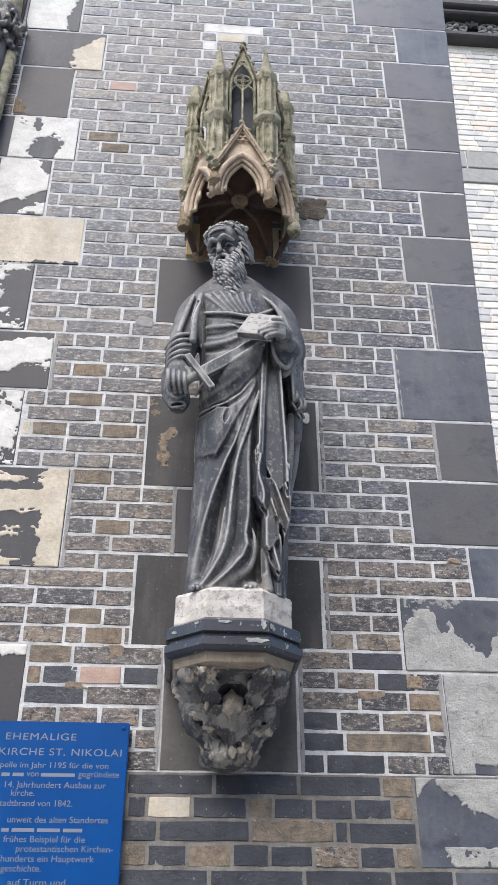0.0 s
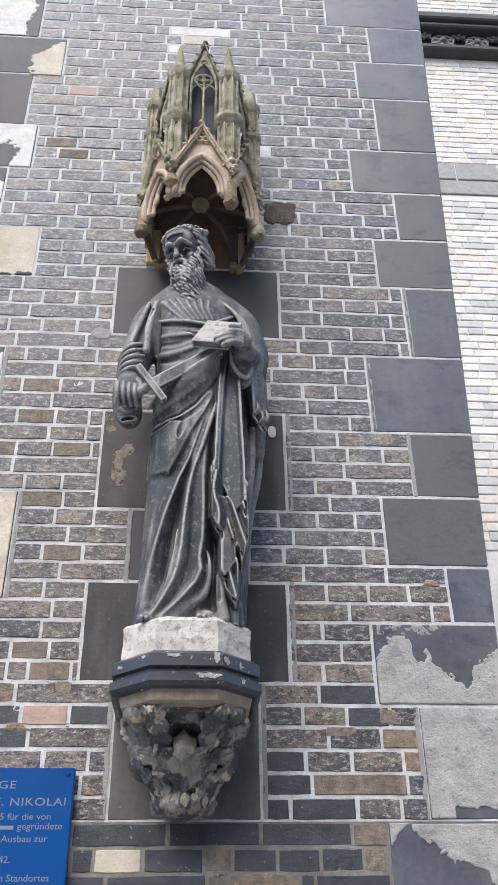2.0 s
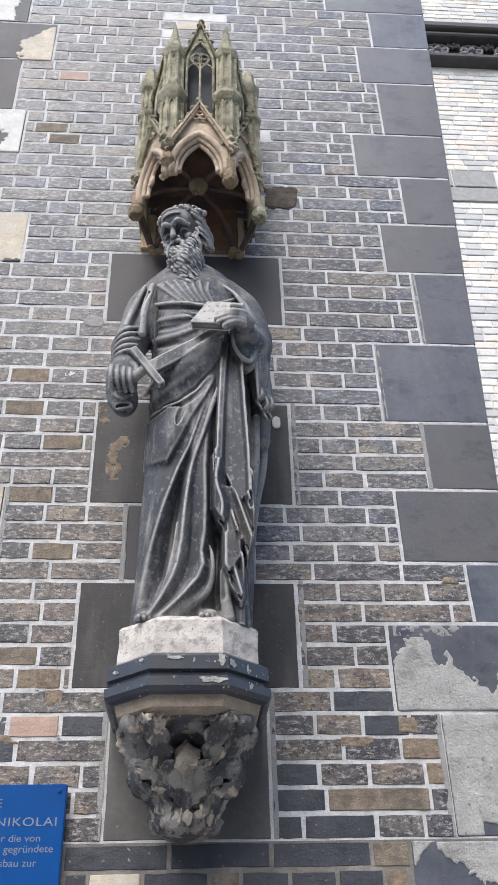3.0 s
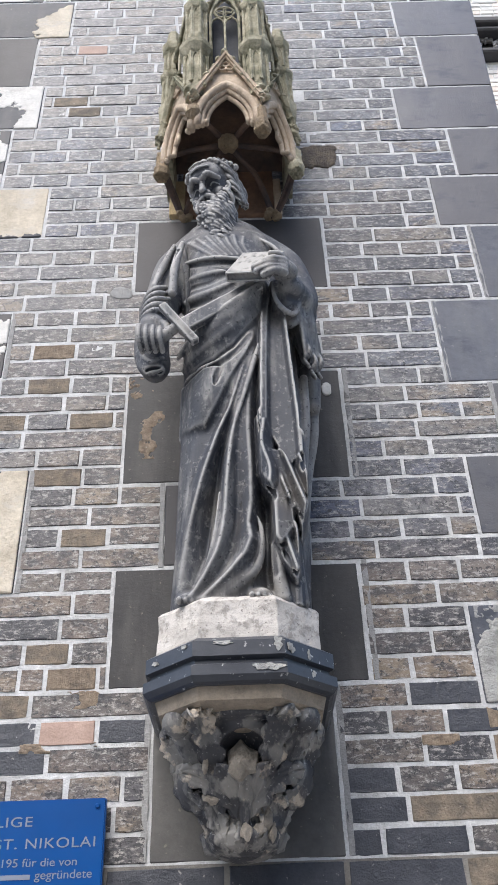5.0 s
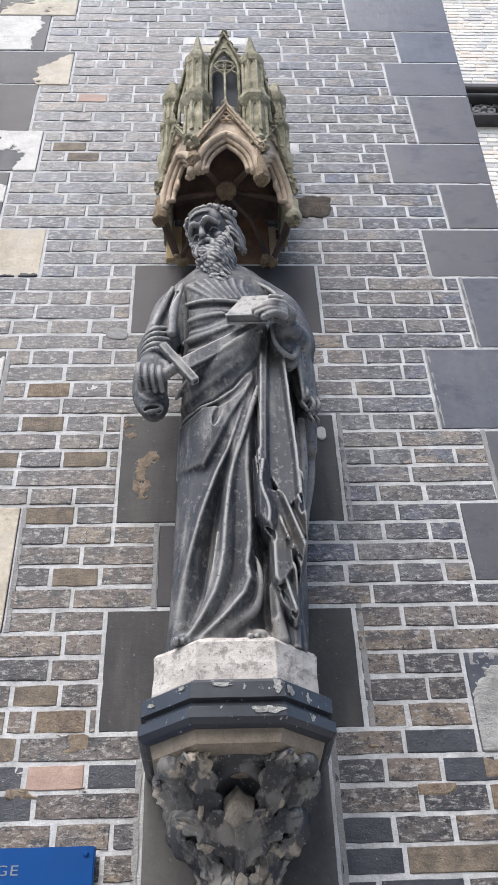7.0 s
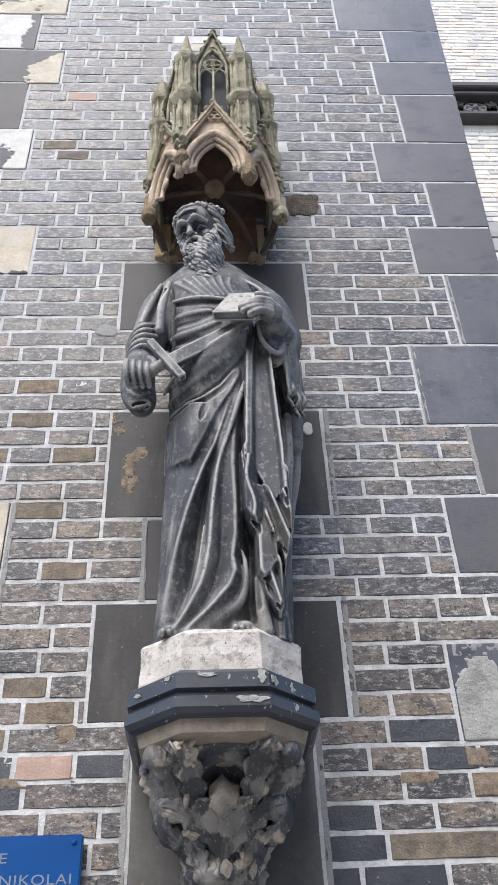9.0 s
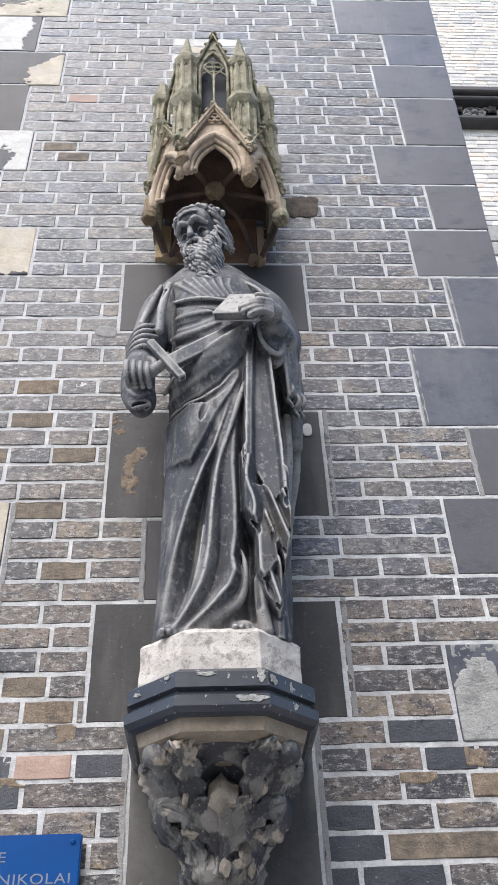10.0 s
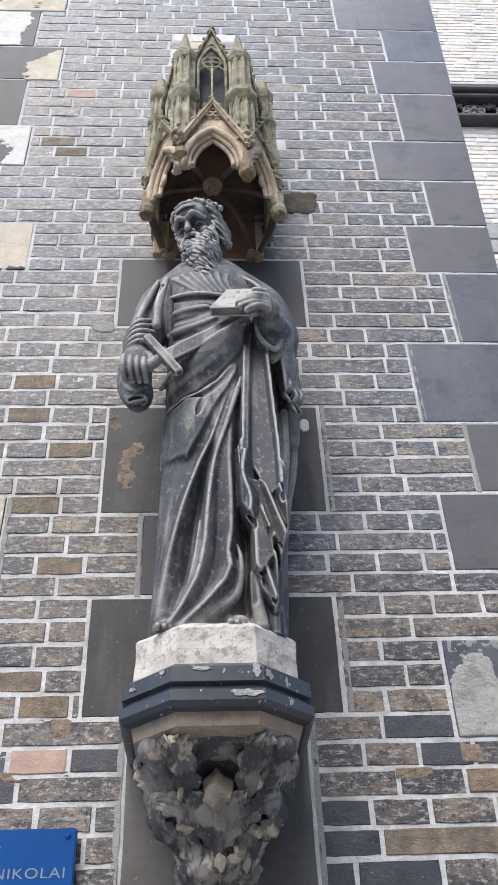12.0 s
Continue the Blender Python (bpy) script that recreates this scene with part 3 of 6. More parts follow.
    d = sheet(d, 0.058, 0.112, ((0.058, 2.535), (0.074, 2.512), (0.088, 2.530), (0.112, 2.565)), 2.76, -0.327 + 0.30 * np.maximum(0, x - 0.066) + 0.25 * np.maximum(0, 0.066 - x))
    d = sheet(d, 0.080, 0.146, ((0.080, 2.668), (0.096, 2.615), (0.110, 2.600), (0.122, 2.552), (0.132, 2.585), (0.146, 2.632)), 2.80, -0.346 + 0.036 * wave((x - 0.080 - 0.30 * (2.72 - zz)) / 0.030))
    mid = 0.045 + 0.012 * (2.82 - zz) / 0.18 + 0.005 * np.sin(45 * zz)
    d = sheet(d, 0.032, 0.078, ((0.032, 2.700), (0.048, 2.655), (0.062, 2.636), (0.078, 2.668)), 2.86, -0.350 + 1.3 * np.abs(x - mid))
    d = np.apply_along_axis(lambda v: np.convolve(v, (0.25, 0.5, 0.25), "same"), 0, d)
    d = np.apply_along_axis(lambda v: np.convolve(v, (0.25, 0.5, 0.25), "same"), 1, d)
    return (d * (1 - inside) + (body - plane) * inside).astype(np.float32)


def figure():
    c = Clay((-0.31, -0.47, 2.405), (0.27, -0.03, 3.90), 0.0027)
    # draped body
    x, y, z = c.ax[0][:, None, None], c.ax[1][None, :, None], c.ax[2]
    xc, a, yc, b = [v[None, None, :].astype(np.float32) for v in torso(z)]
    relief = drapery(c.ax[0], z)[:, None, :]
    y = y + relief * np.clip((yc - y) / 0.05 + 0.4, 0, 1)
    d = (np.sqrt(((x - xc) / a) ** 2 + ((y - yc) / b) ** 2) - 1) * np.minimum(a, b)
    c.f = np.maximum(d, z[None, None, :] - 3.63).astype(np.float32)

    def on(pts, off):
        return [(px, front(px, pz) - off, pz) for px, pz in pts]

    def fold(pts, rad, off=0.0, k=0.012, cut=False):
        c.line(on(pts, off), rad, k, cut)

    # small folds over the relief
    fold([(-0.051, 2.66), (-0.058, 2.582), (-0.067, 2.531), (-0.082, 2.476), (-0.10, 2.44)], [0.003, 0.007, 0.007, 0.005], 0.0, 0.010)
    fold([(0.030, 2.60), (0.036, 2.567), (0.033, 2.514), (0.019, 2.476), (-0.017, 2.444), (-0.044, 2.422)], [0.002, 0.008, 0.011, 0.010], -0.006, 0.014)
    fold([(0.050, 3.056), (0.034, 3.001), (0.011, 2.916), (-0.012, 2.837)], [0.006, 0.007, 0.006, 0.003], 0.014, 0.006)
    fold([(-0.067, 2.90), (-0.050, 2.975), (-0.020, 3.045)], [0.003, 0.008, 0.003], 0.024, 0.006, True)
    fold([(0.068, 2.53), (0.068, 2.47), (0.075, 2.42)], [0.014, 0.013, 0.016], 0.0, 0.012)
    fold([(0.105, 2.60), (0.108, 2.50), (0.112, 2.42)], [0.012, 0.014, 0.018], -0.004, 0.012)
    fold([(-0.135, 3.00), (-0.138, 2.93), (-0.142, 2.86)], [0.010, 0.008, 0.005], 0.0, 0.010)
    for dz, r in ((0.0, 0.006), (0.020, 0.005), (0.042, 0.006)):
        fold([(-0.085 + dz, 3.150 + dz * 0.6), (-0.016, 3.182 + dz), (0.055, 3.247 + dz * 0.7)], [0.002, r + 0.001, r], 0.006, 0.008)
    # the rolled border stands out between two sunk lines
    fold([(-0.150, 3.078), (-0.123, 3.104), (-0.045, 3.145), (0.012, 3.191), (0.061, 3.249)], [0.005, 0.008, 0.008, 0.007, 0.004], 0.038, 0.010)
    fold([(-0.138, 3.052), (-0.095, 3.055), (-0.045, 3.080), (0.010, 3.128)], [0.004, 0.008, 0.007, 0.003], 0.022, 0.014)
    fold([(-0.135, 3.012), (-0.100, 2.998), (-0.050, 3.004), (-0.005, 3.038), (0.036, 3.100)], [0.005, 0.008, 0.008, 0.007, 0.004], 0.014, 0.006, True)
    fold([(-0.090, 3.140), (-0.030, 3.172), (0.030, 3.222)], [0.003, 0.008, 0.004], 0.022, 0.008, True)
    # chest: gown, neckline and the mantle's upper edge
    fold([(-0.139, 3.415), (-0.095, 3.388), (-0.043, 3.372), (0.024, 3.362), (0.070, 3.397), (0.11, 3.45)], [0.006, 0.007, 0.006, 0.006, 0.005], 0.009, 0.006)
    fold([(-0.132, 3.400), (-0.090, 3.374), (-0.043, 3.358), (0.024, 3.350)], [0.004, 0.006, 0.006, 0.003], 0.006, 0.005, True)
    fold([(-0.130, 3.352), (-0.080, 3.328), (-0.036, 3.322), (0.01, 3.332)], [0.004, 0.008, 0.007, 0.003], 0.001, 0.012)
    fold([(-0.125, 3.318), (-0.080, 3.296), (-0.036, 3.304), (-0.004, 3.318)], [0.005, 0.008, 0.007, 0.003], 0.004, 0.008, True)
    fold([(-0.133, 3.290), (-0.102, 3.262), (-0.058, 3.255), (-0.01, 3.275)], [0.006, 0.010, 0.009, 0.003], 0.002, 0.014)
    fold([(-0.128, 3.262), (-0.095, 3.236), (-0.050, 3.228)], [0.003, 0.007, 0.003], 0.002, 0.008, True)
    fold([(-0.060, 3.345), (-0.015, 3.325), (0.02, 3.33)], [0.002, 0.008, 0.002], 0.002, 0.006, True)
    for i in range(7):
        u = i / 6
        fold([(-0.128 + 0.150 * u, 3.500 - 0.022 * u), (-0.085 + 0.105 * u, 3.430 + 0.005 * u), (-0.052 + 0.085 * u, 3.385 + 0.01 * u)], [0.002, 0.005, 0.002], -0.001, 0.010)
    fold([(-0.150, 3.53), (-0.142, 3.47), (-0.133, 3.38), (-0.131, 3.28), (-0.136, 3.20)], [0.005, 0.008, 0.009, 0.009, 0.006], 0.004, 0.006, True)
    c.line([(-0.115, -0.215, 3.565), (-0.085, -0.262, 3.555), (-0.04, -0.278, 3.545), (0.01, -0.262, 3.553), (0.04, -0.215, 3.565)], [0.010, 0.010, 0.009], 0.01)

    # his right arm, the sleeve pushed up in rings
    c.line([(-0.128, -0.175, 3.535), (-0.172, -0.185, 3.46), (-0.194, -0.205, 3.34), (-0.206, -0.245, 3.24), (-0.212, -0.295, 3.155)], [0.052, 0.055, 0.052, 0.047, 0.036], 0.02)
    c.line([(-0.170, -0.245, 3.50), (-0.196, -0.262, 3.40), (-0.214, -0.285, 3.31)], [0.006, 0.011, 0.008], 0.010)
    c.line([(-0.145, -0.262, 3.49), (-0.163, -0.282, 3.38), (-0.166, -0.295, 3.27)], [0.008, 0.014, 0.012], 0.012)
    c.line([(-0.155, -0.275, 3.45), (-0.178, -0.290, 3.36), (-0.184, -0.300, 3.28)], [0.005, 0.008, 0.005], 0.006, True)
    for i, (zz, yy) in enumerate(((3.285, -0.242), (3.250, -0.258), (3.215, -0.274), (3.182, -0.288), (3.155, -0.296))):
        w = 0.046 - 0.004 * i
        c.line([(-0.212 - w, yy + 0.035, zz + 0.010), (-0.230, yy - 0.028, zz + 0.004), (-0.205, yy - 0.044, zz + 0.012), (-0.212 + w, yy - 0.020, zz + 0.034)], [0.006, 0.009, 0.008, 0.005], 0.008)
    c.line([(-0.212, -0.235, 3.17), (-0.208, -0.260, 3.08), (-0.200, -0.275, 3.04)], [0.036, 0.036, 0.030], 0.012)
    c.line([(-0.246, -0.225, 3.22), (-0.249, -0.245, 3.13), (-0.238, -0.275, 3.045), (-0.214, -0.294, 3.008), (-0.184, -0.302, 3.010)], [0.008, 0.009, 0.009, 0.008, 0.006], 0.014, flat=((0, 1, 0), 0.8))
    c.line([(-0.232, -0.235, 3.16), (-0.222, -0.258, 3.085), (-0.205, -0.272, 3.030)], [0.032, 0.036, 0.030], 0.012)
    c.ball((-0.208, -0.274, 3.056), (0.037, 0.025, 0.038), 0.014)
    c.line([(-0.246, -0.258, 3.115), (-0.234, -0.292, 3.062), (-0.210, -0.302, 3.032), (-0.184, -0.300, 3.046)], [0.003, 0.006, 0.006, 0.003], 0.006)
    c.line([(-0.250, -0.240, 3.090), (-0.238, -0.272, 3.040), (-0.212, -0.288, 3.014)], [0.003, 0.005, 0.003], 0.006)
    c.ball((-0.204, -0.296, 3.012), (0.022, 0.014, 0.007), 0.006, True)
    # the hand on the hilt
    c.ball((-0.210, -0.326, 3.122), (0.034, 0.024, 0.040), 0.010)
    c.ball((-0.212, -0.336, 3.098), (0.032, 0.018, 0.024), 0.008)
    for i in range(4):
        fx = -0.238 + 0.0165 * i
        c.line([(fx, -0.350, 3.104 - 0.003 * i), (fx + 0.001, -0.366, 3.078 - 0.003 * i), (fx + 0.003, -0.362, 3.048), (fx + 0.008, -0.338, 3.034)], [0.0088, 0.0084, 0.0076, 0.0066], 0.0045)
    c.line([(-0.185, -0.335, 3.125), (-0.172, -0.352, 3.104), (-0.168, -0.360, 3.080)], [0.011, 0.010, 0.008], 0.004)
    # the sword: grip, guard, pommel and blade
    along = Vector((0.195, 0.010, 0.145)).normalized()
    face = Vector((0.0, -1.0, 0.06)).cross(along).cross(along).normalized()
    turn = Matrix((along, face, along.cross(face))).transposed()
    c.rod((-0.150, -0.362, 3.085), (-0.190, -0.352, 3.055), 0.011, 0.012, 0.003)
    for i in range(5):
        u = i / 4
        c.ball((-0.153 - 0.036 * u, -0.362 + 0.009 * u, 3.083 - 0.028 * u), 0.0125, 0.006)
    bar = Vector((0.082, -0.002, -0.122)).normalized()
    bf = Vector((0, -1, 0)).cross(bar).cross(bar).normalized()
    c.box((-0.141, -0.372, 3.090), (0.074, 0.010, 0.0105), [list(r) for r in Matrix((bar, bf, bar.cross(bf))).transposed()], 0.002, round_=0.003)
    c.box((-0.045, -0.345, 3.165), (0.125, 0.011, 0.021), [list(r) for r in turn], 0.002, round_=0.002)

    # his left arm with the mantle over it
    c.line([(0.085, -0.175, 3.53), (0.138, -0.185, 3.46), (0.165, -0.205, 3.33), (0.160, -0.260, 3.255), (0.135, -0.330, 3.235)], [0.050, 0.052, 0.052, 0.046, 0.034], 0.02)
    c.line([(0.150, -0.255, 3.28), (0.168, -0.245, 3.18), (0.176, -0.235, 3.09)], [0.036, 0.034, 0.022], 0.014)
    for i in range(6):
        u = i / 5
        c.line([(0.128 + 0.048 * u, -0.318 + 0.10 * u, 3.29 - 0.01 * u), (0.150 + 0.044 * u, -0.308 + 0.09 * u, 3.23 - 0.005 * u), (0.160 + 0.044 * u, -0.286 + 0.07 * u, 3.14 - 0.015 * u), (0.166 + 0.036 * u, -0.272 + 0.06 * u, 3.065 + 0.022 * math.sin(9 * u))],
               [0.004, 0.0065, 0.007, 0.006], 0.006, flat=((0.3, 1, 0), 0.6))
    for i, (px, pz) in enumerate(((0.168, 3.075), (0.184, 3.055), (0.200, 3.070))):
        c.line([(px, -0.268 + 0.02 * i, pz + 0.03), (px + 0.006, -0.272 + 0.02 * i, pz), (px - 0.006, -0.262 + 0.02 * i, pz - 0.018), (px + 0.004, -0.258 + 0.02 * i, pz - 0.035)], [0.006, 0.007, 0.006, 0.004], 0.003, flat=((0, 1, 0), 0.5))
    c.line([(0.172, -0.20, 3.25), (0.180, -0.17, 3.12), (0.180, -0.15, 3.00)], [0.034, 0.030, 0.024], 0.015)
    for i in range(6):
        u = i / 5
        c.line([(0.045 + 0.050 * u, -0.262 + 0.055 * u, 3.515 + 0.010 * u), (0.105 + 0.055 * u, -0.285 + 0.075 * u, 3.44), (0.138 + 0.058 * u, -0.285 + 0.085 * u, 3.35 - 0.01 * u), (0.140 + 0.068 * u, -0.292 + 0.085 * u, 3.28 - 0.03 * u)], [0.003, 0.006, 0.0065, 0.003], 0.008)
    # hanging cuff
    c.line([(0.112, -0.318, 3.25), (0.120, -0.312, 3.19), (0.128, -0.300, 3.155)], [0.030, 0.030, 0.022], 0.010, flat=((0, 1, 0), 1.2))
    c.line([(0.090, -0.336, 3.255), (0.094, -0.344, 3.195), (0.112, -0.342, 3.158), (0.138, -0.330, 3.150), (0.152, -0.318, 3.190), (0.156, -0.312, 3.24)], [0.0035, 0.006, 0.007, 0.006, 0.004], 0.014)
    # the book in the left hand
    bu = Vector((0.085, -0.030, -0.030)).normalized()
    bn = bu.cross(Vector((0.055, 0.025, 0.093))).normalized()
    bt = Matrix((bu, bn.cross(bu), bn)).transposed()
    mid = Vector((0.047, -0.388, 3.276))
    c.box(mid - bn * 0.012, (0.058, 0.060, 0.013), [list(r) for r in bt], 0.002, round_=0.002)
    c.box(mid - bn * 0.012 + bt @ Vector((0, -0.060, 0)), (0.053, 0.006, 0.008), [list(r) for r in bt], 0.001, True, 0.001)
    for i in range(3):
        for j in range(2):
            c.ball(tuple(mid + bt @ Vector((-0.040 + 0.027 * i, 0.000 + 0.032 * j, 0.002))), 0.0048, 0.001, True)
    c.ball((0.122, -0.372, 3.256), (0.032, 0.028, 0.026), 0.008)
    for i, (dz, n) in enumerate(((-0.002, 0.058), (-0.016, 0.074), (-0.030, 0.068), (-0.042, 0.052))):
        c.line([(0.118, -0.400, 3.266 + dz), (0.118 - n * 0.5, -0.416, 3.258 + dz), (0.118 - n, -0.414, 3.246 + dz)], [0.0110, 0.0100, 0.0085], 0.004)
    c.line([(0.122, -0.385, 3.276), (0.108, -0.402, 3.284), (0.086, -0.412, 3.280)], [0.011, 0.0095, 0.007], 0.006)

    # hollows seen from below in the hems of the pleats
    for px, py, pz, pr in ((0.060, -0.322, 2.640, 0.011), (0.046, -0.330, 2.815, 0.010), (0.122, -0.322, 2.556, 0.010), (0.100, -0.326, 2.610, 0.009), (0.136, -0.320, 2.608, 0.008), (0.104, -0.304, 2.448, 0.010), (0.086, -0.306, 2.480, 0.008), (0.134, -0.334, 2.706, 0.009), (0.078, -0.310, 2.518, 0.007)):
        c.line([(px, py, pz - 0.012), (px, py + 0.006, pz + 0.012), (px - 0.004, py + 0.012, pz + 0.034)], [pr, pr * 0.9, pr * 0.4], 0.003, True)
    # deep shadow gap between the robe and the pleats
    c.line([(0.046, -0.315, 2.63), (0.050, -0.305, 2.54), (0.056, -0.290, 2.47)], [0.010, 0.012, 0.010], 0.008, True)
    # mantle behind
    c.line([(0.184, -0.13, 3.12), (0.180, -0.13, 2.94), (0.154, -0.13, 2.80), (0.138, -0.13, 2.65), (0.124, -0.14, 2.42)], [0.016, 0.016, 0.016, 0.014, 0.016], 0.012)
    c.line([(0.162, -0.20, 3.05), (0.155, -0.21, 2.90), (0.138, -0.22, 2.75), (0.130, -0.22, 2.60)], [0.010, 0.013, 0.012, 0.008], 0.008)
    c.line([(0.148, -0.25, 3.08), (0.152, -0.255, 2.95), (0.150, -0.262, 2.80)], [0.014, 0.014, 0.010], 0.006, True)
    # feet
    for fx, fy in ((0.030, -0.262), (-0.118, -0.250)):
        c.ball((fx, fy + 0.010, 2.424), (0.026, 0.044, 0.018), 0.014)
        for i in range(4):
            c.ball((fx - 0.019 + 0.0125 * i, fy - 0.028 + 0.004 * i, 2.416), (0.0068, 0.013, 0.0075), 0.005)

    # neck and head, turned to his right and bowed
    c.rod((-0.035, -0.185, 3.56), (-0.052, -0.205, 3.69), 0.056, 0.052, 0.02)
    o = Vector((-0.054, -0.222, 3.743))
    fw = Vector((-0.40, -0.82, -0.44)).normalized()
    rt = Vector((-0.07, 0.0, 1.0)).cross(fw).normalized()
    up = fw.cross(rt)

    def h(p, q, s):
        return tuple(o + rt * p + up * q + fw * s)

    axes = [list(r) for r in Matrix((rt, up, fw)).transposed()]
    c.ball(h(0, 0.010, -0.008), (0.068, 0.088, 0.084), 0.02, turn=axes)
    c.ball(h(0, 0.035, 0.042), (0.052, 0.048, 0.042), 0.015, turn=axes)
    c.ball(h(0, -0.026, 0.040), (0.046, 0.044, 0.036), 0.015, turn=axes)
    for s in (-1, 1):
        c.ball(h(0.027 * s, -0.010, 0.092), (0.021, 0.018, 0.024), 0.007, True, axes)
        c.ball(h(0.026 * s, -0.008, 0.062), (0.012, 0.009, 0.010), 0.005, turn=axes)
        c.line([h(0.012 * s, -0.012, 0.071), h(0.027 * s, -0.003, 0.074), h(0.041 * s, -0.012, 0.066)], [0.0025, 0.003, 0.0025], 0.002)
        c.line([h(0.005 * s, 0.010, 0.092), h(0.024 * s, 0.020, 0.091), h(0.048 * s, 0.004, 0.070)], [0.008, 0.0105, 0.006], 0.006)
        c.ball(h(0.036 * s, -0.036, 0.064), (0.017, 0.018, 0.016), 0.010, turn=axes)
        c.ball(h(0.010 * s, -0.036, 0.093), 0.0085, 0.004)
        m0 = Vector(h(0.022 * s, -0.056, 0.098))
        c.line([h(0.003 * s, -0.044, 0.099), tuple(m0), tuple(m0 + Vector((0.006 * s, -0.006, -0.035))), tuple(m0 + Vector((0.003 * s, -0.006, -0.050)))], [0.0065, 0.0078, 0.0070, 0.0035], 0.002)
        c.ball(h(0.068 * s, -0.012, -0.002), (0.010, 0.020, 0.013), 0.004, turn=axes)
    c.line([h(0, 0.018, 0.084), h(0, -0.008, 0.094), h(0, -0.028, 0.103)], [0.007, 0.008, 0.0105], 0.006)
    c.ball(h(0, -0.066, 0.096), (0.012, 0.006, 0.014), 0.003, True, axes)
    for q in (0.050, 0.064):
        c.line([h(-0.030, q, 0.080), h(0, q + 0.004, 0.086), h(0.030, q, 0.080)], [0.003, 0.004, 0.003], 0.004)
    # beard in waving locks
    c.line([h(0, -0.055, 0.045), (-0.064, -0.228, 3.61), (-0.050, -0.240, 3.535)], [0.034, 0.036, 0.028], 0.015)
    r = random.Random(3)
    for i in range(84):
        s = -1 + 2 * ((i * 0.618) % 1)
        lay = i % 3
        a0 = Vector(h(s * 0.058, -0.070 + 0.062 * s * s, 0.092 - 0.052 * s * s))
        a1 = Vector((-0.032 + s * 0.046, -0.292 + 0.040 * s * s, 3.474 + 0.020 * abs(s) + r.uniform(-0.008, 0.008)))
        lo, hi = ((0.0, 0.62), (0.28, 0.85), (0.5, 1.0))[lay]
        ph, amp, turns = r.uniform(0, 6), r.uniform(0.005, 0.009), r.uniform(13, 18)
        pts = []
        for j in range(11):
            u = lo + (hi - lo) * j / 10
            p = a0.lerp(a1, u) + Vector((amp * math.sin(ph + turns * u * 1.6), -0.020 * math.sin(math.pi * min(1, u * 1.3 + 0.1)) - 0.006 * math.cos(ph + turns * u * 1.6), 0))
            pts.append(tuple(p))
        c.line(pts, [0.0046, 0.0054, 0.0050, 0.0026], 0.0009)
    # hair: a curled fringe and long locks at the side
    for i in range(15):
        s = -1 + 2 * i / 14
        ang = s * 1.5
        base = Vector((math.sin(ang) * 0.070, 0.072 - 0.016 * s * s + r.uniform(-0.006, 0.006), 0.060 * math.cos(ang) - 0.006))
        for j in range(2):
            e = base + Vector((r.uniform(-0.008, 0.008), 0.014 * j + r.uniform(-0.004, 0.004), -0.022 * j))
            c.ball(h(*e), r.uniform(0.008, 0.012), 0.003)
            c.ball(h(e[0] + 0.003, e[1] - 0.002, e[2] + 0.013), 0.0045, 0.003, True)
    for i in range(54):
        s = 1 if i % 3 else -1
        a0 = r.uniform(0.1, 1.0)
        ph = r.uniform(0, 6)
        out = 0.060 + r.uniform(0.0, 0.008)
        pts = []
        for j in range(9):
            u = j / 8
            q = 0.085 - 0.150 * u * (1.0 if s > 0 else 0.80)
            wid = out * math.sin(min(1.0, 0.45 + u * 1.2) * math.pi / 2) + (0.008 * u if s > 0 else 0)
            pts.append(h(s * wid + 0.007 * math.sin(ph + 13 * u), q, 0.045 - 0.085 * a0 + 0.008 * math.cos(ph + 13 * u) - 0.01 * u))
        c.line(pts, [0.0055, 0.0065, 0.0060, 0.0032], 0.0015)
    return c


kf = Mat("weathered_ridge_lit_stone")
cf = kf.mix(kf.step(kf.noise(6, 5, 0.6), 0.40, 0.60), (0.060, 0.062, 0.070), (0.225, 0.217, 0.205))
cf = kf.mix(kf.math("MULTIPLY", kf.step(kf.noise(12, 5, 0.65, (1, 1, 0.18), 2), 0.43, 0.53), 0.92), cf, (0.028, 0.031, 0.041))
cf = kf.mix(kf.math("MULTIPLY", kf.step(kf.noise(5, 3, 0.5, shift=8), 0.52, 0.66), 0.35), cf, (0.17, 0.145, 0.115))
# ridges paler: wear, plus the light they catch put into the colour
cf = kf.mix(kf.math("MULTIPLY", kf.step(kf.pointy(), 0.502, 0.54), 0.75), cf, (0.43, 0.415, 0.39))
cf = kf.mix(kf.math("MULTIPLY", kf.step(kf.noise(55, 5, 0.75, shift=4), 0.55, 0.66), 0.5), cf, (0.33, 0.32, 0.30))
cf = kf.mix(kf.math("MULTIPLY", kf.step(kf.noise(120, 3, 0.6, shift=1), 0.39, 0.33), 0.8), cf, (0.016, 0.016, 0.018))
vd = kf.node("ShaderNodeVectorMath")
vd.operation = "DISTANCE"
vd.inputs[1].default_value = (0.042, -0.395, 3.285)
kf.link(kf.co, vd.inputs[0])
cf = kf.mix(kf.math("MULTIPLY", kf.step(vd.outputs["Value"], 0.075, 0.055), kf.step(kf.noise(40, 4, 0.6, shift=6), 0.3, 0.5)), cf, (0.31, 0.295, 0.27))     # a paler patch over the book
kf.colour(cf).rough(kf.noise(25, 4), 0.48, 0.78)
kf.bump((kf.noise(40, 5, 0.7), 0.35, 0.004), (kf.noise(260, 3), 0.4, 0.0012))
M_FIGURE = kf.m
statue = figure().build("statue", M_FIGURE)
tagged(statue, "dark weathered stone statue of a bearded robed man with book", "statue")


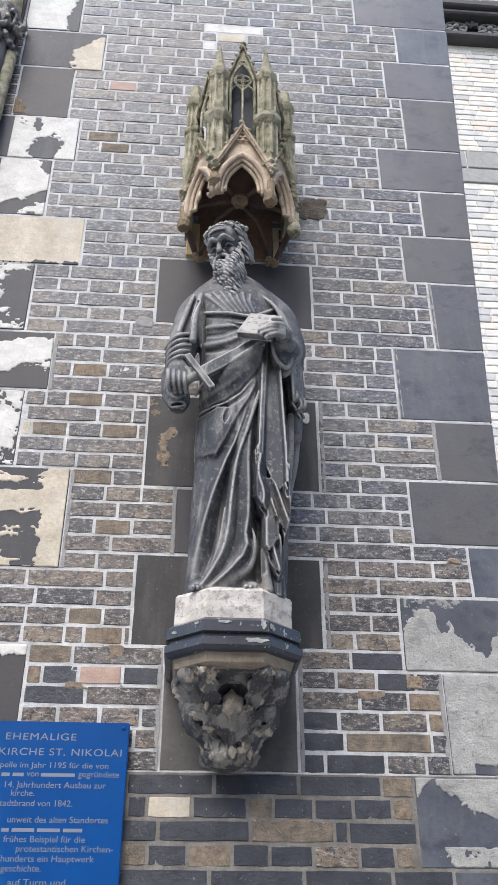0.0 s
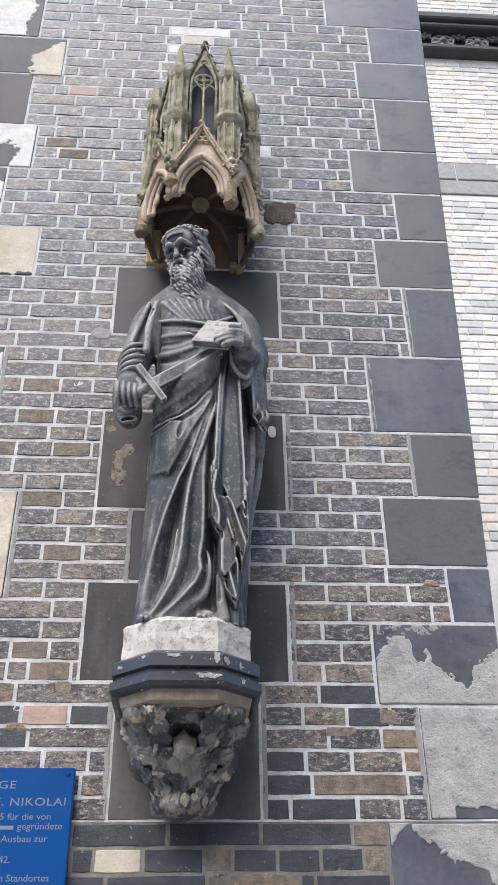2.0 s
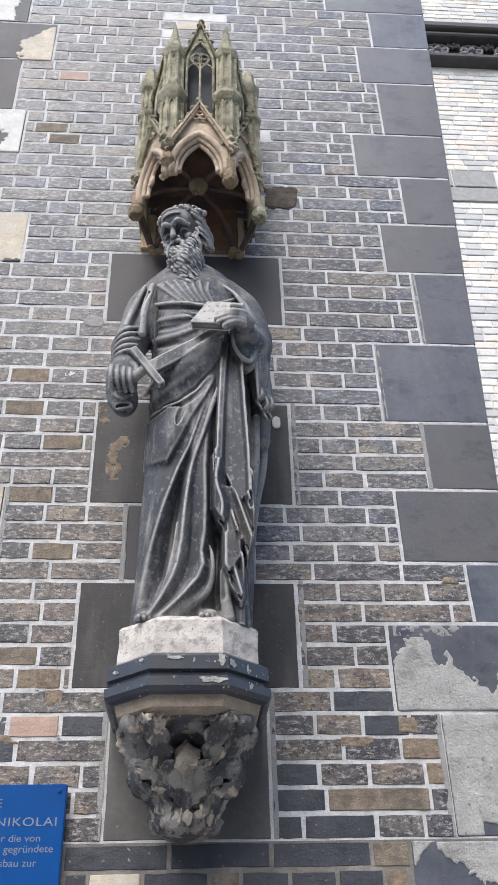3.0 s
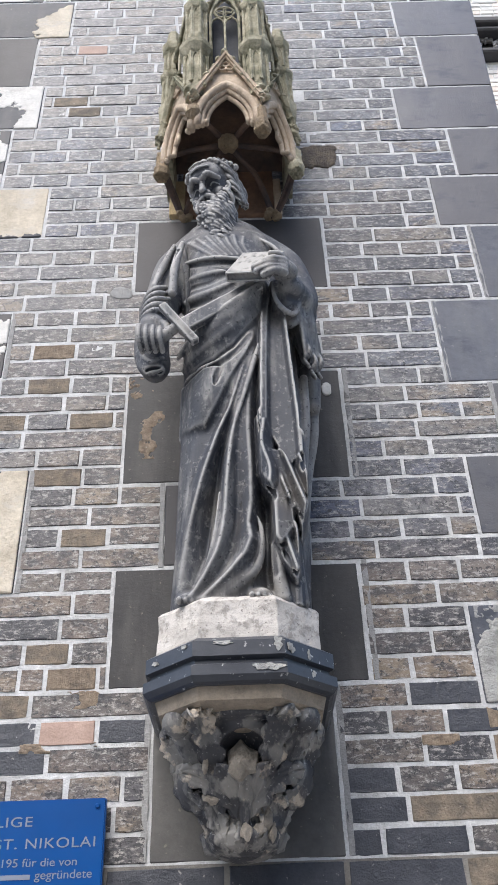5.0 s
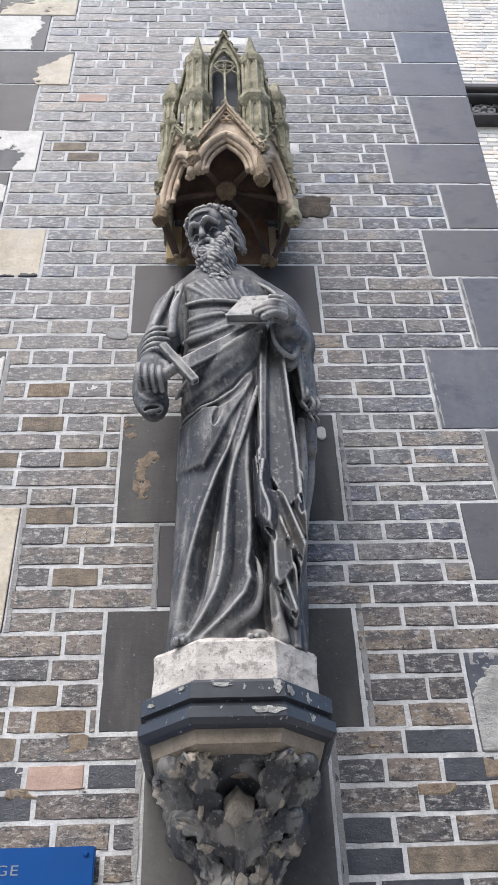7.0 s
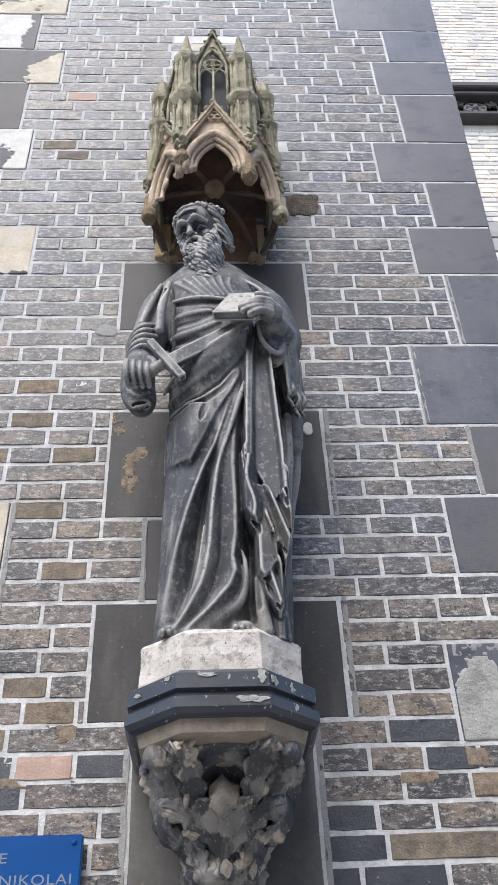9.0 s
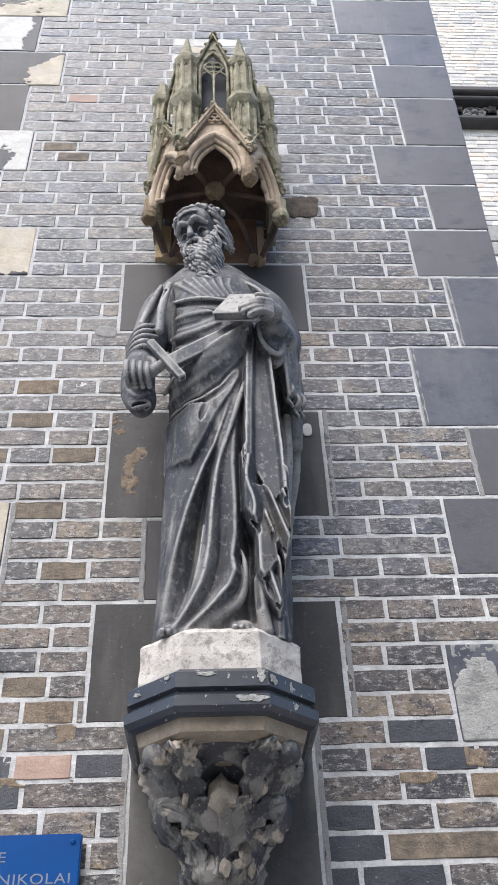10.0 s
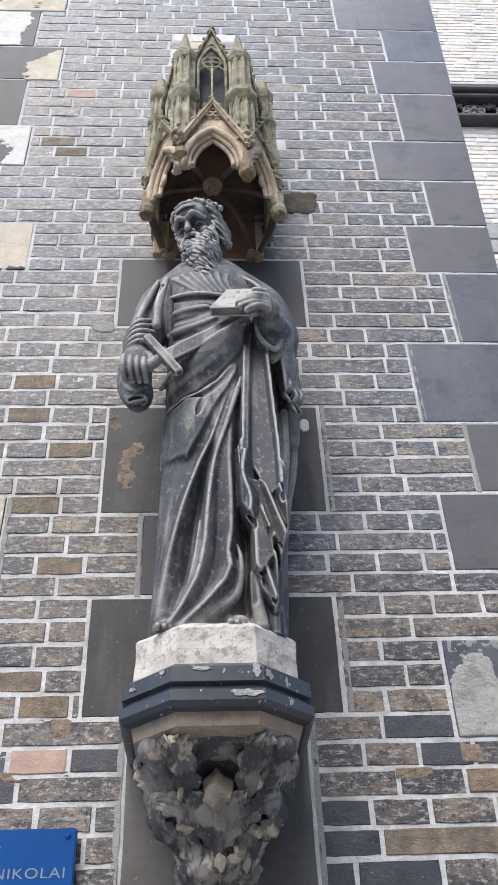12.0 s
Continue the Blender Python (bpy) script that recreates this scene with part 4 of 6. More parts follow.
# ---- corbel under the figure ----
M_PAINT = stone("black_painted_stone", (0.030, 0.033, 0.042), (0.052, 0.056, 0.066), 8, (0.26, 0.5), 0.12, None, (0.5, 0.5, 0.48))
M_SAND = stone("tan_sandstone", (0.38, 0.285, 0.195), (0.66, 0.53, 0.40), 12, (0.7, 0.9), 0.8, (0.12, 0.085, 0.06))
M_MOSS = stone("mossy_sandstone", (0.105, 0.104, 0.052), (0.58, 0.515, 0.375), 24, (0.75, 0.95), 1.0, (0.075, 0.075, 0.036))
# dark brown sandstone of the vault, ribs, brackets and portal jamb
M_DARKSAND = stone("dark_brown_sandstone", (0.040, 0.032, 0.034), (0.190, 0.115, 0.075), 9, (0.7, 0.9), 0.8)
kp = Mat("whitewashed_plinth_stone")
cp = kp.mix(kp.step(kp.noise(16, 5, 0.6), 0.3, 0.7), (0.42, 0.385, 0.345), (0.60, 0.56, 0.515))
cp = kp.mix(kp.math("MULTIPLY", kp.step(kp.noise(38, 5, 0.75, shift=2), 0.50, 0.62), 0.75), cp, (0.24, 0.215, 0.19))
cp = kp.mix(kp.math("MULTIPLY", kp.step(kp.noise(150, 3, 0.6, shift=6), 0.36, 0.30), 0.8), cp, (0.07, 0.06, 0.055))
kp.colour(cp).rough(kp.noise(30, 3), 0.75, 0.95).bump((kp.noise(38, 5, 0.75, shift=2), 0.8, 0.006), (kp.noise(240, 3), 0.5, 0.0015))
M_PLINTH = kp.m


def eight(e=0.0, grow=1.0):
    """Half an eight-sided plan against the wall, e metres larger than the slab's."""
    f, s, y0, y1 = (0.088 + 0.41 * e) * grow, (0.186 + e) * grow, -0.332 - e, -0.240 - 0.59 * e
    return [(CX - s, 0.004), (CX - s, y1), (CX - f, y0), (CX + f, y0), (CX + s, y1), (CX + s, 0.004)]


def profile(steps):
    bm = bmesh.new()
    loft(bm, [[(x, y, z) for x, y in eight(e)] for e, z in steps])
    bmesh.ops.recalc_face_normals(bm, faces=bm.faces)
    return bm


def chips(bm, r, spots, out=0.003):
    """Flakes where the coat has come off: flat ragged scales lying on a face, spots of (centre, right, up, width, height)."""
    for c, rx, uz, w, hh in spots:
        c, rx, uz = Vector(c), Vector(rx).normalized(), Vector(uz).normalized()
        n = rx.cross(uz).normalized()
        ring = []
        for i in range(23):
            a = 2 * math.pi * i / 23
            q = 0.8 + 0.22 * math.sin(2 * a + w * 900) + 0.16 * math.sin(5 * a + hh * 700) + r.uniform(-0.05, 0.05)
            ring.append(c + rx * (w * math.cos(a) * q) + uz * (hh * math.sin(a) * q))
        loft(bm, [[p - n * 0.002 for p in ring], [p + n * out for p in ring]])
    bmesh.ops.recalc_face_normals(bm, faces=bm.faces)
    return bm


corbel = thing("corbel", "leaf-carved stone corbel with black moulded slab and whitewashed plinth", "corbel", (CX, 0, 1.95))
rc = random.Random(8)
plinth = bmesh.new()
loft(plinth, [[(CX - s, 0.004, z), (CX - s, y1, z), (CX - f, y0, z), (CX + f, y0, z), (CX + s, y1, z), (CX + s, 0.004, z)]
              for f, s, y0, y1, z in ((0.078, 0.166, -0.302, -0.222, 2.312), (0.078, 0.166, -0.302, -0.222, 2.402), (0.073, 0.160, -0.294, -0.217, 2.413))])
bmesh.ops.recalc_face_normals(plinth, faces=plinth.faces)
bmesh.ops.subdivide_edges(plinth, edges=plinth.edges[:], cuts=5, use_grid_fill=True)
for v in plinth.verts:
    v.co += Vector((noise.noise(v.co * 30), noise.noise(v.co * 30 + Vector((9, 0, 0))), noise.noise(v.co * 30 + Vector((0, 9, 0))))) * 0.0040
under(part("plinth", plinth, M_PLINTH, None, "whitewashed pitted stone plinth"), corbel)
slab = under(part("slab", profile(((-0.030, 2.316), (-0.016, 2.318), (0.0, 2.306), (0.0, 2.276), (-0.010, 2.272), (-0.010, 2.264), (0.004, 2.258), (0.004, 2.238), (-0.004, 2.228), (-0.012, 2.224))), M_PAINT, None, "black painted moulded slab"), corbel)
R2 = (0.70, 0.71, 0)
SPLASHES = [((CX + 0.075, -0.333, 2.297), (1, 0, 0), (0, 0, 1), 0.012, 0.014), ((CX + 0.055, -0.337, 2.250), (1, 0, 0), (0, 0, 1), 0.030, 0.010), ((CX + 0.10, -0.324, 2.290), R2, (0, 0, 1), 0.010, 0.012),
                  ((CX + 0.135, -0.289, 2.288), R2, (0, 0, 1), 0.005, 0.010), ((CX + 0.142, -0.287, 2.250), R2, (0, 0, 1), 0.007, 0.008),
                  ((CX - 0.165, -0.262, 2.290), (0.7, -0.71, 0), (0, 0, 1), 0.010, 0.006), ((CX - 0.105, -0.318, 2.300), (0.7, -0.71, 0), (0, 0, 1), 0.012, 0.004), ((CX - 0.03, -0.333, 2.301), (1, 0, 0), (0, 0, 1), 0.026, 0.004)]
for spot in SPLASHES:
    under(part("flake", chips(bmesh.new(), rc, [spot], 0.0008), M_RENDER, None, "white lime splash"), corbel)
under(part("necking", profile(((-0.016, 2.230), (-0.019, 2.224), (-0.026, 2.200), (-0.036, 2.194), (-0.090, 2.188), (-0.12, 2.17))), stone("stained_sandstone", (0.20, 0.165, 0.125), (0.45, 0.365, 0.275), 16, (0.7, 0.9), 0.6), None, "bare tan sandstone necking"), corbel)


BELL = np.array(((1.966, 0.020), (1.972, 0.046), (1.984, 0.067), (2.003, 0.076), (2.020, 0.069), (2.036, 0.067), (2.063, 0.088), (2.110, 0.118), (2.165, 0.142), (2.180, 0.148), (2.186, 0.168), (2.205, 0.172)))


def bell_at(phi, z, out=0.0):
    """A point over the bell, phi round from its front, beside the corbel's axis."""
    r = float(np.interp(z, BELL[:, 0], BELL[:, 1])) + out
    return (1.0 * r * math.sin(phi), -0.050 - 0.16 * max(0.0, z - 1.98) - 1.12 * r * math.cos(phi), z)


def bell():
    """The corbel's core, hollowed in front, with the leaf tips rolled into knobs under the slab's corners and a bulb below."""
    c = Clay((CX - 0.20, -0.34, 1.92), (CX + 0.20, 0.02, 2.235), 0.0032)
    x, y, z = c.ax[0][:, None, None], c.ax[1][None, :, None], c.ax[2][None, None, :]
    r = np.interp(c.ax[2], BELL[:, 0], BELL[:, 1])[None, None, :]
    yc = -0.050 - 0.16 * np.maximum(0, z - 1.98)
    d = np.sqrt((x - CX) ** 2 + ((y - yc) / 1.12) ** 2) - r
    c.f = np.maximum(np.maximum(d, z - 2.20), 1.966 - z).astype(np.float32)
    p = bell_at(0.02, 2.128, 0.000)
    c.ball((CX + p[0], p[1], p[2]), (0.044, 0.040, 0.046), 0.008, True)
    for s in (-1, 1):
        p = Vector((CX + 0.122 * s, -0.228, 2.184))
        c.ball(tuple(p), (0.031, 0.030, 0.026), 0.006)
        c.line([tuple(p + Vector((0, 0.02, 0))), (CX + 0.08 * s, -0.15, 2.10)], [0.022, 0.016], 0.008)
        for k in range(7):
            a = 0.5 * s - 1.2 + 0.40 * k
            q = p + Vector((math.sin(a), -math.cos(a), -0.1)) * 0.032
            c.line([tuple(q + Vector((0, 0, 0.020))), tuple(q * 0.93 + p * 0.07 + Vector((0, 0, -0.028)))], [0.0028, 0.0040], 0.003, True)
    # flutes between the leaves
    for k in range(-7, 8):
        a = 0.2 * k
        c.line([(CX + q[0], q[1], q[2]) for q in (bell_at(a, 2.04, 0.002), bell_at(a * 1.05, 2.09, 0.002), bell_at(a * 1.1, 2.16, 0.003))], [0.003, 0.005, 0.004], 0.004, True)
    return c


LEAF = random.Random(17)


def leaf(spine, w, lobes=4, cup=-0.12):
    """A lobed, fluted leaf of stone: a curved sheet with a sunk midrib along a spine given beside the axis."""
    line = [Vector(tuple(p)) for p in smooth_line(np.array([(CX + x + LEAF.uniform(-0.003, 0.003), y + LEAF.uniform(-0.003, 0.003), z + LEAF.uniform(-0.003, 0.003)) for x, y, z in spine]), 10)]
    n = len(line) - 1
    ref = Vector((line[n // 2].x - CX, line[n // 2].y + 0.02, 0)).normalized()
    front, back = [], []
    for i, p in enumerate(line):
        t = (line[min(n, i + 1)] - line[max(0, i - 1)]).normalized()
        ref = (ref - t * ref.dot(t)).normalized()
        side = t.cross(ref).normalized()
        u = i / n
        wide = w * (0.30 + 0.70 * math.sin(math.pi * min(1.0, u * 0.72 + 0.10)) ** 0.8) * math.sqrt(max(0.02, 1 - max(0, u - 0.7) ** 2 / 0.095))
        bay = abs(math.sin(math.pi * lobes * u + 0.5)) * (0.85 + 0.15 * math.cos(26 * u))
        fr, bk = [], []
        for j in range(13):
            v = -1 + j / 6
            e = abs(v)
            reach = 1.35 * wide * v * (1 - 0.46 * e * e * (1 - bay ** 0.8))
            lift = cup * wide * v * v + 0.16 * w * e * (bay - 0.6) - 0.22 * w * math.exp(-(v / 0.12) ** 2) + 0.13 * w * math.cos(2 * math.pi * (1.9 * e - 0.35 * u)) * (1 - 0.5 * u)
            q = p + side * reach + t * (0.45 * w * e * e) + ref * lift
            fr.append(q)
            bk.append(q - ref * (0.012 - 0.0075 * e) - side * reach * 0.06)
        front.append(fr)
        back.append(bk)
    bm = bmesh.new()
    rows = [[bm.verts.new(q) for q in fr + bk[::-1]] for fr, bk in zip(front, back)]
    for r0, r1 in zip(rows, rows[1:]):
        for j in range(len(r0)):
            k = (j + 1) % len(r0)
            bm.faces.new((r0[j], r0[k], r1[k], r1[j]))
    bm.faces.new(rows[0])
    bm.faces.new(rows[-1])
    bmesh.ops.recalc_face_normals(bm, faces=bm.faces)
    return bm


def lump(at, size, seed):
    """A broken-off stump with sharp facets."""
    bm = bmesh.new()
    bmesh.ops.create_icosphere(bm, subdivisions=2, radius=1.0)
    for v in bm.verts:
        k = 1 + 0.45 * noise.noise(v.co * 1.3 + Vector((seed, 0, 0)))
        v.co = Vector((CX + at[0] + v.co.x * size[0] * k, at[1] + v.co.y * size[1] * k, at[2] + v.co.z * size[2] * k))
    return bm


kl = Mat("leaf_carving_stone")
cl = kl.mix(kl.step(kl.noise(11, 5, 0.6), 0.35, 0.7), (0.115, 0.112, 0.108), (0.33, 0.305, 0.27))
cl = kl.mix(kl.math("MULTIPLY", kl.step(kl.noise(18, 4, 0.6, shift=11), 0.56, 0.61), 0.9), cl, (0.50, 0.42, 0.33))
cl = kl.mix(kl.math("MULTIPLY", kl.step(kl.noise(20, 4, 0.6, (1, 1, 0.5), 3), 0.46, 0.53), 0.90), cl, (0.040, 0.040, 0.046))
cl = kl.mix(kl.math("MULTIPLY", kl.step(kl.noise(130, 3, 0.6, shift=5), 0.62, 0.70), 0.6), cl, (0.45, 0.43, 0.40))
kl.colour(cl).rough(kl.noise(25, 4), 0.45, 0.8).bump((kl.noise(45, 5, 0.7), 0.45, 0.004), (kl.noise(240, 3), 0.4, 0.0012))
under(tagged(bell().build("bell", kl.m), "dark carved core with rolled leaf tips"), corbel)
M_BROKEN = stone("broken_sandstone", (0.24, 0.19, 0.145), (0.50, 0.42, 0.33), 22, (0.75, 0.95), 1.2)
for s in (-1, 1):
    for spine, w, lobes in (
            # upright leaves under the slab, their tips rolled out
            (((0.36, 2.075, 0.006), (0.40, 2.11, 0.014), (0.42, 2.145, 0.024), (0.43, 2.170, 0.034), (0.44, 2.181, 0.038), (0.44, 2.178, 0.046)), 0.025, 6),
            (((0.66, 2.070, 0.004), (0.70, 2.11, 0.012), (0.72, 2.145, 0.020), (0.72, 2.165, 0.034), (0.72, 2.168, 0.044)), 0.022, 5),
            (((1.18, 2.075, 0.000), (1.20, 2.12, 0.008), (1.20, 2.145, 0.010), (1.18, 2.165, 0.014), (1.16, 2.176, 0.016)), 0.022, 5),
            (((1.52, 2.090, 0.000), (1.50, 2.125, 0.002), (1.48, 2.150, 0.004), (1.46, 2.172, 0.006)), 0.022, 5),
            # drooping leaves at the sides
            (((1.16, 2.135, 0.008), (1.12, 2.105, 0.026), (1.06, 2.075, 0.034), (1.00, 2.055, 0.030), (0.96, 2.048, 0.022)), 0.022, 4),
            # leaves that spread from the stem
            (((0.05, 2.028, 0.006), (0.26, 2.052, 0.014), (0.50, 2.078, 0.020), (0.74, 2.098, 0.026), (0.88, 2.106, 0.034)), 0.020, 5),
            (((0.10, 2.035, 0.004), (0.20, 2.062, 0.014), (0.30, 2.088, 0.020), (0.36, 2.102, 0.026)), 0.014, 3),
            # broad leaves round the neck and over the bulb
            (((0.55, 1.996, 0.000), (0.62, 2.018, 0.010), (0.70, 2.040, 0.016), (0.76, 2.062, 0.018)), 0.022, 4),
            (((1.15, 1.995, 0.000), (1.15, 2.025, 0.010), (1.14, 2.055, 0.012), (1.12, 2.075, 0.014)), 0.024, 4),
            (((0.66, 2.030, 0.002), (0.64, 2.014, 0.004), (0.60, 1.995, 0.005), (0.54, 1.978, 0.004)), 0.018, 2),
            (((1.38, 2.028, 0.000), (1.36, 2.010, 0.003), (1.32, 1.994, 0.003), (1.28, 1.978, 0.002)), 0.018, 2)):
        under(part("leaf", leaf([bell_at(a * s, z, o) for a, z, o in spine], w, lobes), kl.m, None, smooth=True), corbel)
for spine, w in (((((0.0, 2.012, 0.004), (0.02, 2.045, 0.012), (0.02, 2.075, 0.018), (0.02, 2.090, 0.024)), 0.013)),
                 ((((0.0, 2.032, 0.003), (0.02, 2.014, 0.006), (0.02, 1.996, 0.006), (0.0, 1.978, 0.005)), 0.019))):
    under(part("leaf", leaf([bell_at(*q) for q in spine], w, 3), kl.m, None, smooth=True), corbel)
M_BROKEN = stone("broken_sandstone", (0.17, 0.145, 0.115), (0.40, 0.345, 0.28), 22, (0.75, 0.95), 1.0)
for at, size, seed in (((-0.02, 2.114, -0.002), (0.031, 0.018, 0.036), 1.0), ((0.30, 2.100, 0.004), (0.011, 0.009, 0.016), 2.0), ((-0.22, 2.098, 0.000), (0.015, 0.009, 0.010), 3.0),
                       ((0.04, 2.002, 0.006), (0.011, 0.005, 0.016), 4.0), ((0.36, 2.008, 0.005), (0.013, 0.005, 0.011), 5.0), ((0.56, 2.034, 0.010), (0.013, 0.006, 0.030), 6.0),
                       ((-0.60, 2.066, 0.016), (0.016, 0.007, 0.018), 7.0), ((0.72, 2.008, 0.006), (0.008, 0.006, 0.020), 8.0), ((-0.52, 2.110, 0.024), (0.006, 0.006, 0.018), 9.0)):
    under(part("broken_stub", lump(bell_at(*at), size, seed), M_BROKEN, None, "pale broken stone stub"), corbel)


# ---- canopy over the figure ----
canopy = thing("canopy", "mossy carved sandstone gothic canopy with gables and turrets", "canopy", (CX, 0, 3.9))
A, B, C, D = (-0.219, -0.195), (-0.112, -0.345), (0.090, -0.345), (0.196, -0.195)
TINT = random.Random(4)


def canopy_part(name, bm, material, label="", parent=None, smooth=False):
    bmesh.ops.recalc_face_normals(bm, faces=bm.faces)
    ob = part(name, bm, material, None, label, smooth)
    if parent is None:
        return under(ob, canopy)
    ob.parent = parent
    return ob


class Side:
    """One upright face over the line P-Q; at(u, z, out) is a point u metres from its middle."""

    def __init__(self, p, q):
        self.p, self.q = Vector((*p, 0)), Vector((*q, 0))
        self.mid = (self.p + self.q) / 2
        self.u = (self.q - self.p).normalized()
        self.n = Vector((self.u.y, -self.u.x, 0))
        self.half = (self.q - self.p).length / 2

    def at(self, u, z, out=0.0):
        return self.mid + self.u * u + self.n * out + Vector((0, 0, z))

    def arch(self, s, z0, rise, n=9, out=0.0):
        """A pointed arch of half width s."""
        c = (rise * rise - s * s) / (2 * s)
        pts = []
        for i in range(n):
            a = math.atan2(rise, c) * i / (n - 1)
            pts.append((-(-c + (c + s) * math.cos(a)), z0 + (c + s) * math.sin(a)))
        return [self.at(u, z, out) for u, z in pts] + [self.at(-u, z, out) for u, z in pts[-2::-1]]


def crocket(p, s, r):
    """A small knob of leaves."""
    bm = bmesh.new()
    for i in range(5):
        m = Matrix.Translation(p + Vector((r.uniform(-s, s), r.uniform(-s, s), r.uniform(-s, s))) * 0.6) @ Matrix.Diagonal((s * r.uniform(0.6, 1), s * r.uniform(0.6, 1), s * r.uniform(0.5, 0.9), 1))
        bmesh.ops.create_icosphere(bm, subdivisions=1, radius=1.0, matrix=m)
    canopy_part("crocket", bm, M_MOSS, "mossy leaf knob")


def gabled_arch(p, q, z_foot, z_spring, rise, z_gable, name_label):
    sd = Side(p, q)
    s = sd.half - 0.012
    bm = bmesh.new()
    tube(bm, [sd.at(-s, z_foot)] + sd.arch(s, z_spring, rise) + [sd.at(s, z_foot)], 0.0125)
    tube(bm, [sd.at(-s + 0.014, z_foot)] + sd.arch(s - 0.014, z_spring, rise - 0.016, out=-0.010) + [sd.at(s - 0.014, z_foot)], 0.0085)
    tube(bm, [sd.at(-s + 0.026, z_foot + 0.02)] + sd.arch(s - 0.026, z_spring, rise - 0.030, out=-0.022) + [sd.at(s - 0.026, z_foot + 0.02)], 0.008)
    # what is left of the cusps inside the side arches
    for sg in (-1, 1) if name_label else ():
        tube(bm, [sd.at(sg * (s - 0.028), z_spring + 0.035, -0.022), sd.at(sg * (s - 0.052), z_spring + 0.050, -0.022), sd.at(sg * (s - 0.050), z_spring + 0.078, -0.022)], [0.008, 0.007, 0.006], 6)
    canopy_part("arch", bm, M_SAND, "moulded tan sandstone arch", smooth=True)
    # spandrel between arch and gable
    bm = bmesh.new()
    inner = sd.arch(s, z_spring, rise, 9, -0.004)
    n = len(inner)
    foot = z_gable - 0.235
    outer = []
    for i in range(n):
        u = -1 + 2 * i / (n - 1)
        outer.append(sd.at(u * (sd.half + 0.006), foot + (z_gable - foot) * (1 - abs(u)), -0.004))
    for face in (0.0, -0.030):
        a = [bm.verts.new(v + sd.n * face) for v in inner]
        b = [bm.verts.new(v + sd.n * face) for v in outer]
        for i in range(n - 1):
            bm.faces.new((a[i], a[i + 1], b[i + 1], b[i]))
    canopy_part("spandrel", bm, M_SAND)
    bm = bmesh.new()
    for out, rad, dz in ((0.012, 0.0105, 0.0), (0.004, 0.008, 0.016), (0.010, 0.006, -0.018)):
        tube(bm, [sd.at(-sd.half - 0.010, foot + dz, out), sd.at(0, z_gable + dz, out), sd.at(sd.half + 0.010, foot + dz, out)], rad, 6)
    gable = canopy_part("gable", bm, M_MOSS if name_label else M_SAND, "weathered gable coping")
    bm = bmesh.new()
    for i in range(3):
        a = 2 * math.pi * i / 3 + math.pi / 2
        cu, cz = 0.013 * math.cos(a), z_gable - 0.062 + 0.013 * math.sin(a)
        tube(bm, [sd.at(cu + 0.011 * math.cos(t), cz + 0.011 * math.sin(t), 0.004) for t in np.linspace(0, 2 * math.pi, 11)], 0.0038, 6)
    canopy_part("trefoil", bm, M_SAND, smooth=True)
    for sg in (-1, 1):
        for k in range(5):
            u = sg * (0.18 + 0.19 * k)
            crocket(sd.at(u * sd.half, foot + (z_gable - foot) * (1 - abs(u)) + 0.016, 0.008), 0.0115, TINT)
    crocket(sd.at(0, z_gable + 0.022, 0.006), 0.013, TINT)


for p, q, lab in ((A, B, True), (B, C, False), (C, D, True)):
    gabled_arch(p, q, 3.905, 3.945, 0.155 if lab else 0.165, 4.262, lab)

# bosses at the feet of the arches; one is broken off
def petal(x, y, z, k, r, parent, material):
    """One knob of a rosette; the seventh sits in the middle."""
    a, rr = k * math.pi / 3, (0.0 if k == 6 else 1.95 * r)
    bm = bmesh.new()
    bmesh.ops.create_icosphere(bm, subdivisions=2, radius=r, matrix=Matrix.Translation((x + rr * math.cos(a), y + rr * math.sin(a), z)) @ Matrix.Diagonal((1.1, 1.1, 0.8, 1)))
    canopy_part("petal", bm, material, "", parent, smooth=True)


for i, (x, y) in enumerate((A, B, C, D)):
    bm = bmesh.new()
    if i == 1:
        rings = [(0.020, 3.99), (0.024, 3.960), (0.018, 3.944), (0.009, 3.932)]
    else:
        rings = [(0.018, 3.97), (0.019, 3.92), (0.024, 3.902), (0.027, 3.886), (0.024, 3.868), (0.017, 3.864)]
    loft(bm, [[(px + TINT.uniform(-0.003, 0.003), py + TINT.uniform(-0.003, 0.003), z + TINT.uniform(-0.006, 0.006) * (i == 1)) for px, py in ngon(x, y, r, 12)] for r, z in rings])
    boss = canopy_part("boss", bm, M_MOSS if i == 3 else M_RAW, "broken stone stub" if i == 1 else "carved rosette boss")
    for k in range(7 if i != 1 else 0):
        petal(x, y, 3.867, k, 0.0078, boss, M_MOSS if i == 3 else M_RAW)

# vault with ribs and a middle boss
bm = bmesh.new()
plan = [(A[0], -0.005), A, B, C, D, (D[0], -0.005)]
mx, my = CX + 0.006, -0.165
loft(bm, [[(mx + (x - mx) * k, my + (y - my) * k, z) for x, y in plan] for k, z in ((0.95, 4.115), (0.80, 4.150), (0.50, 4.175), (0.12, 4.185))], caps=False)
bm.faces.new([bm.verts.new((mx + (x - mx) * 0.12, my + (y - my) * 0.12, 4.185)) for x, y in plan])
canopy_part("vault", bm, M_DARKSAND, "dark brown vault under the canopy")
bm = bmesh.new()
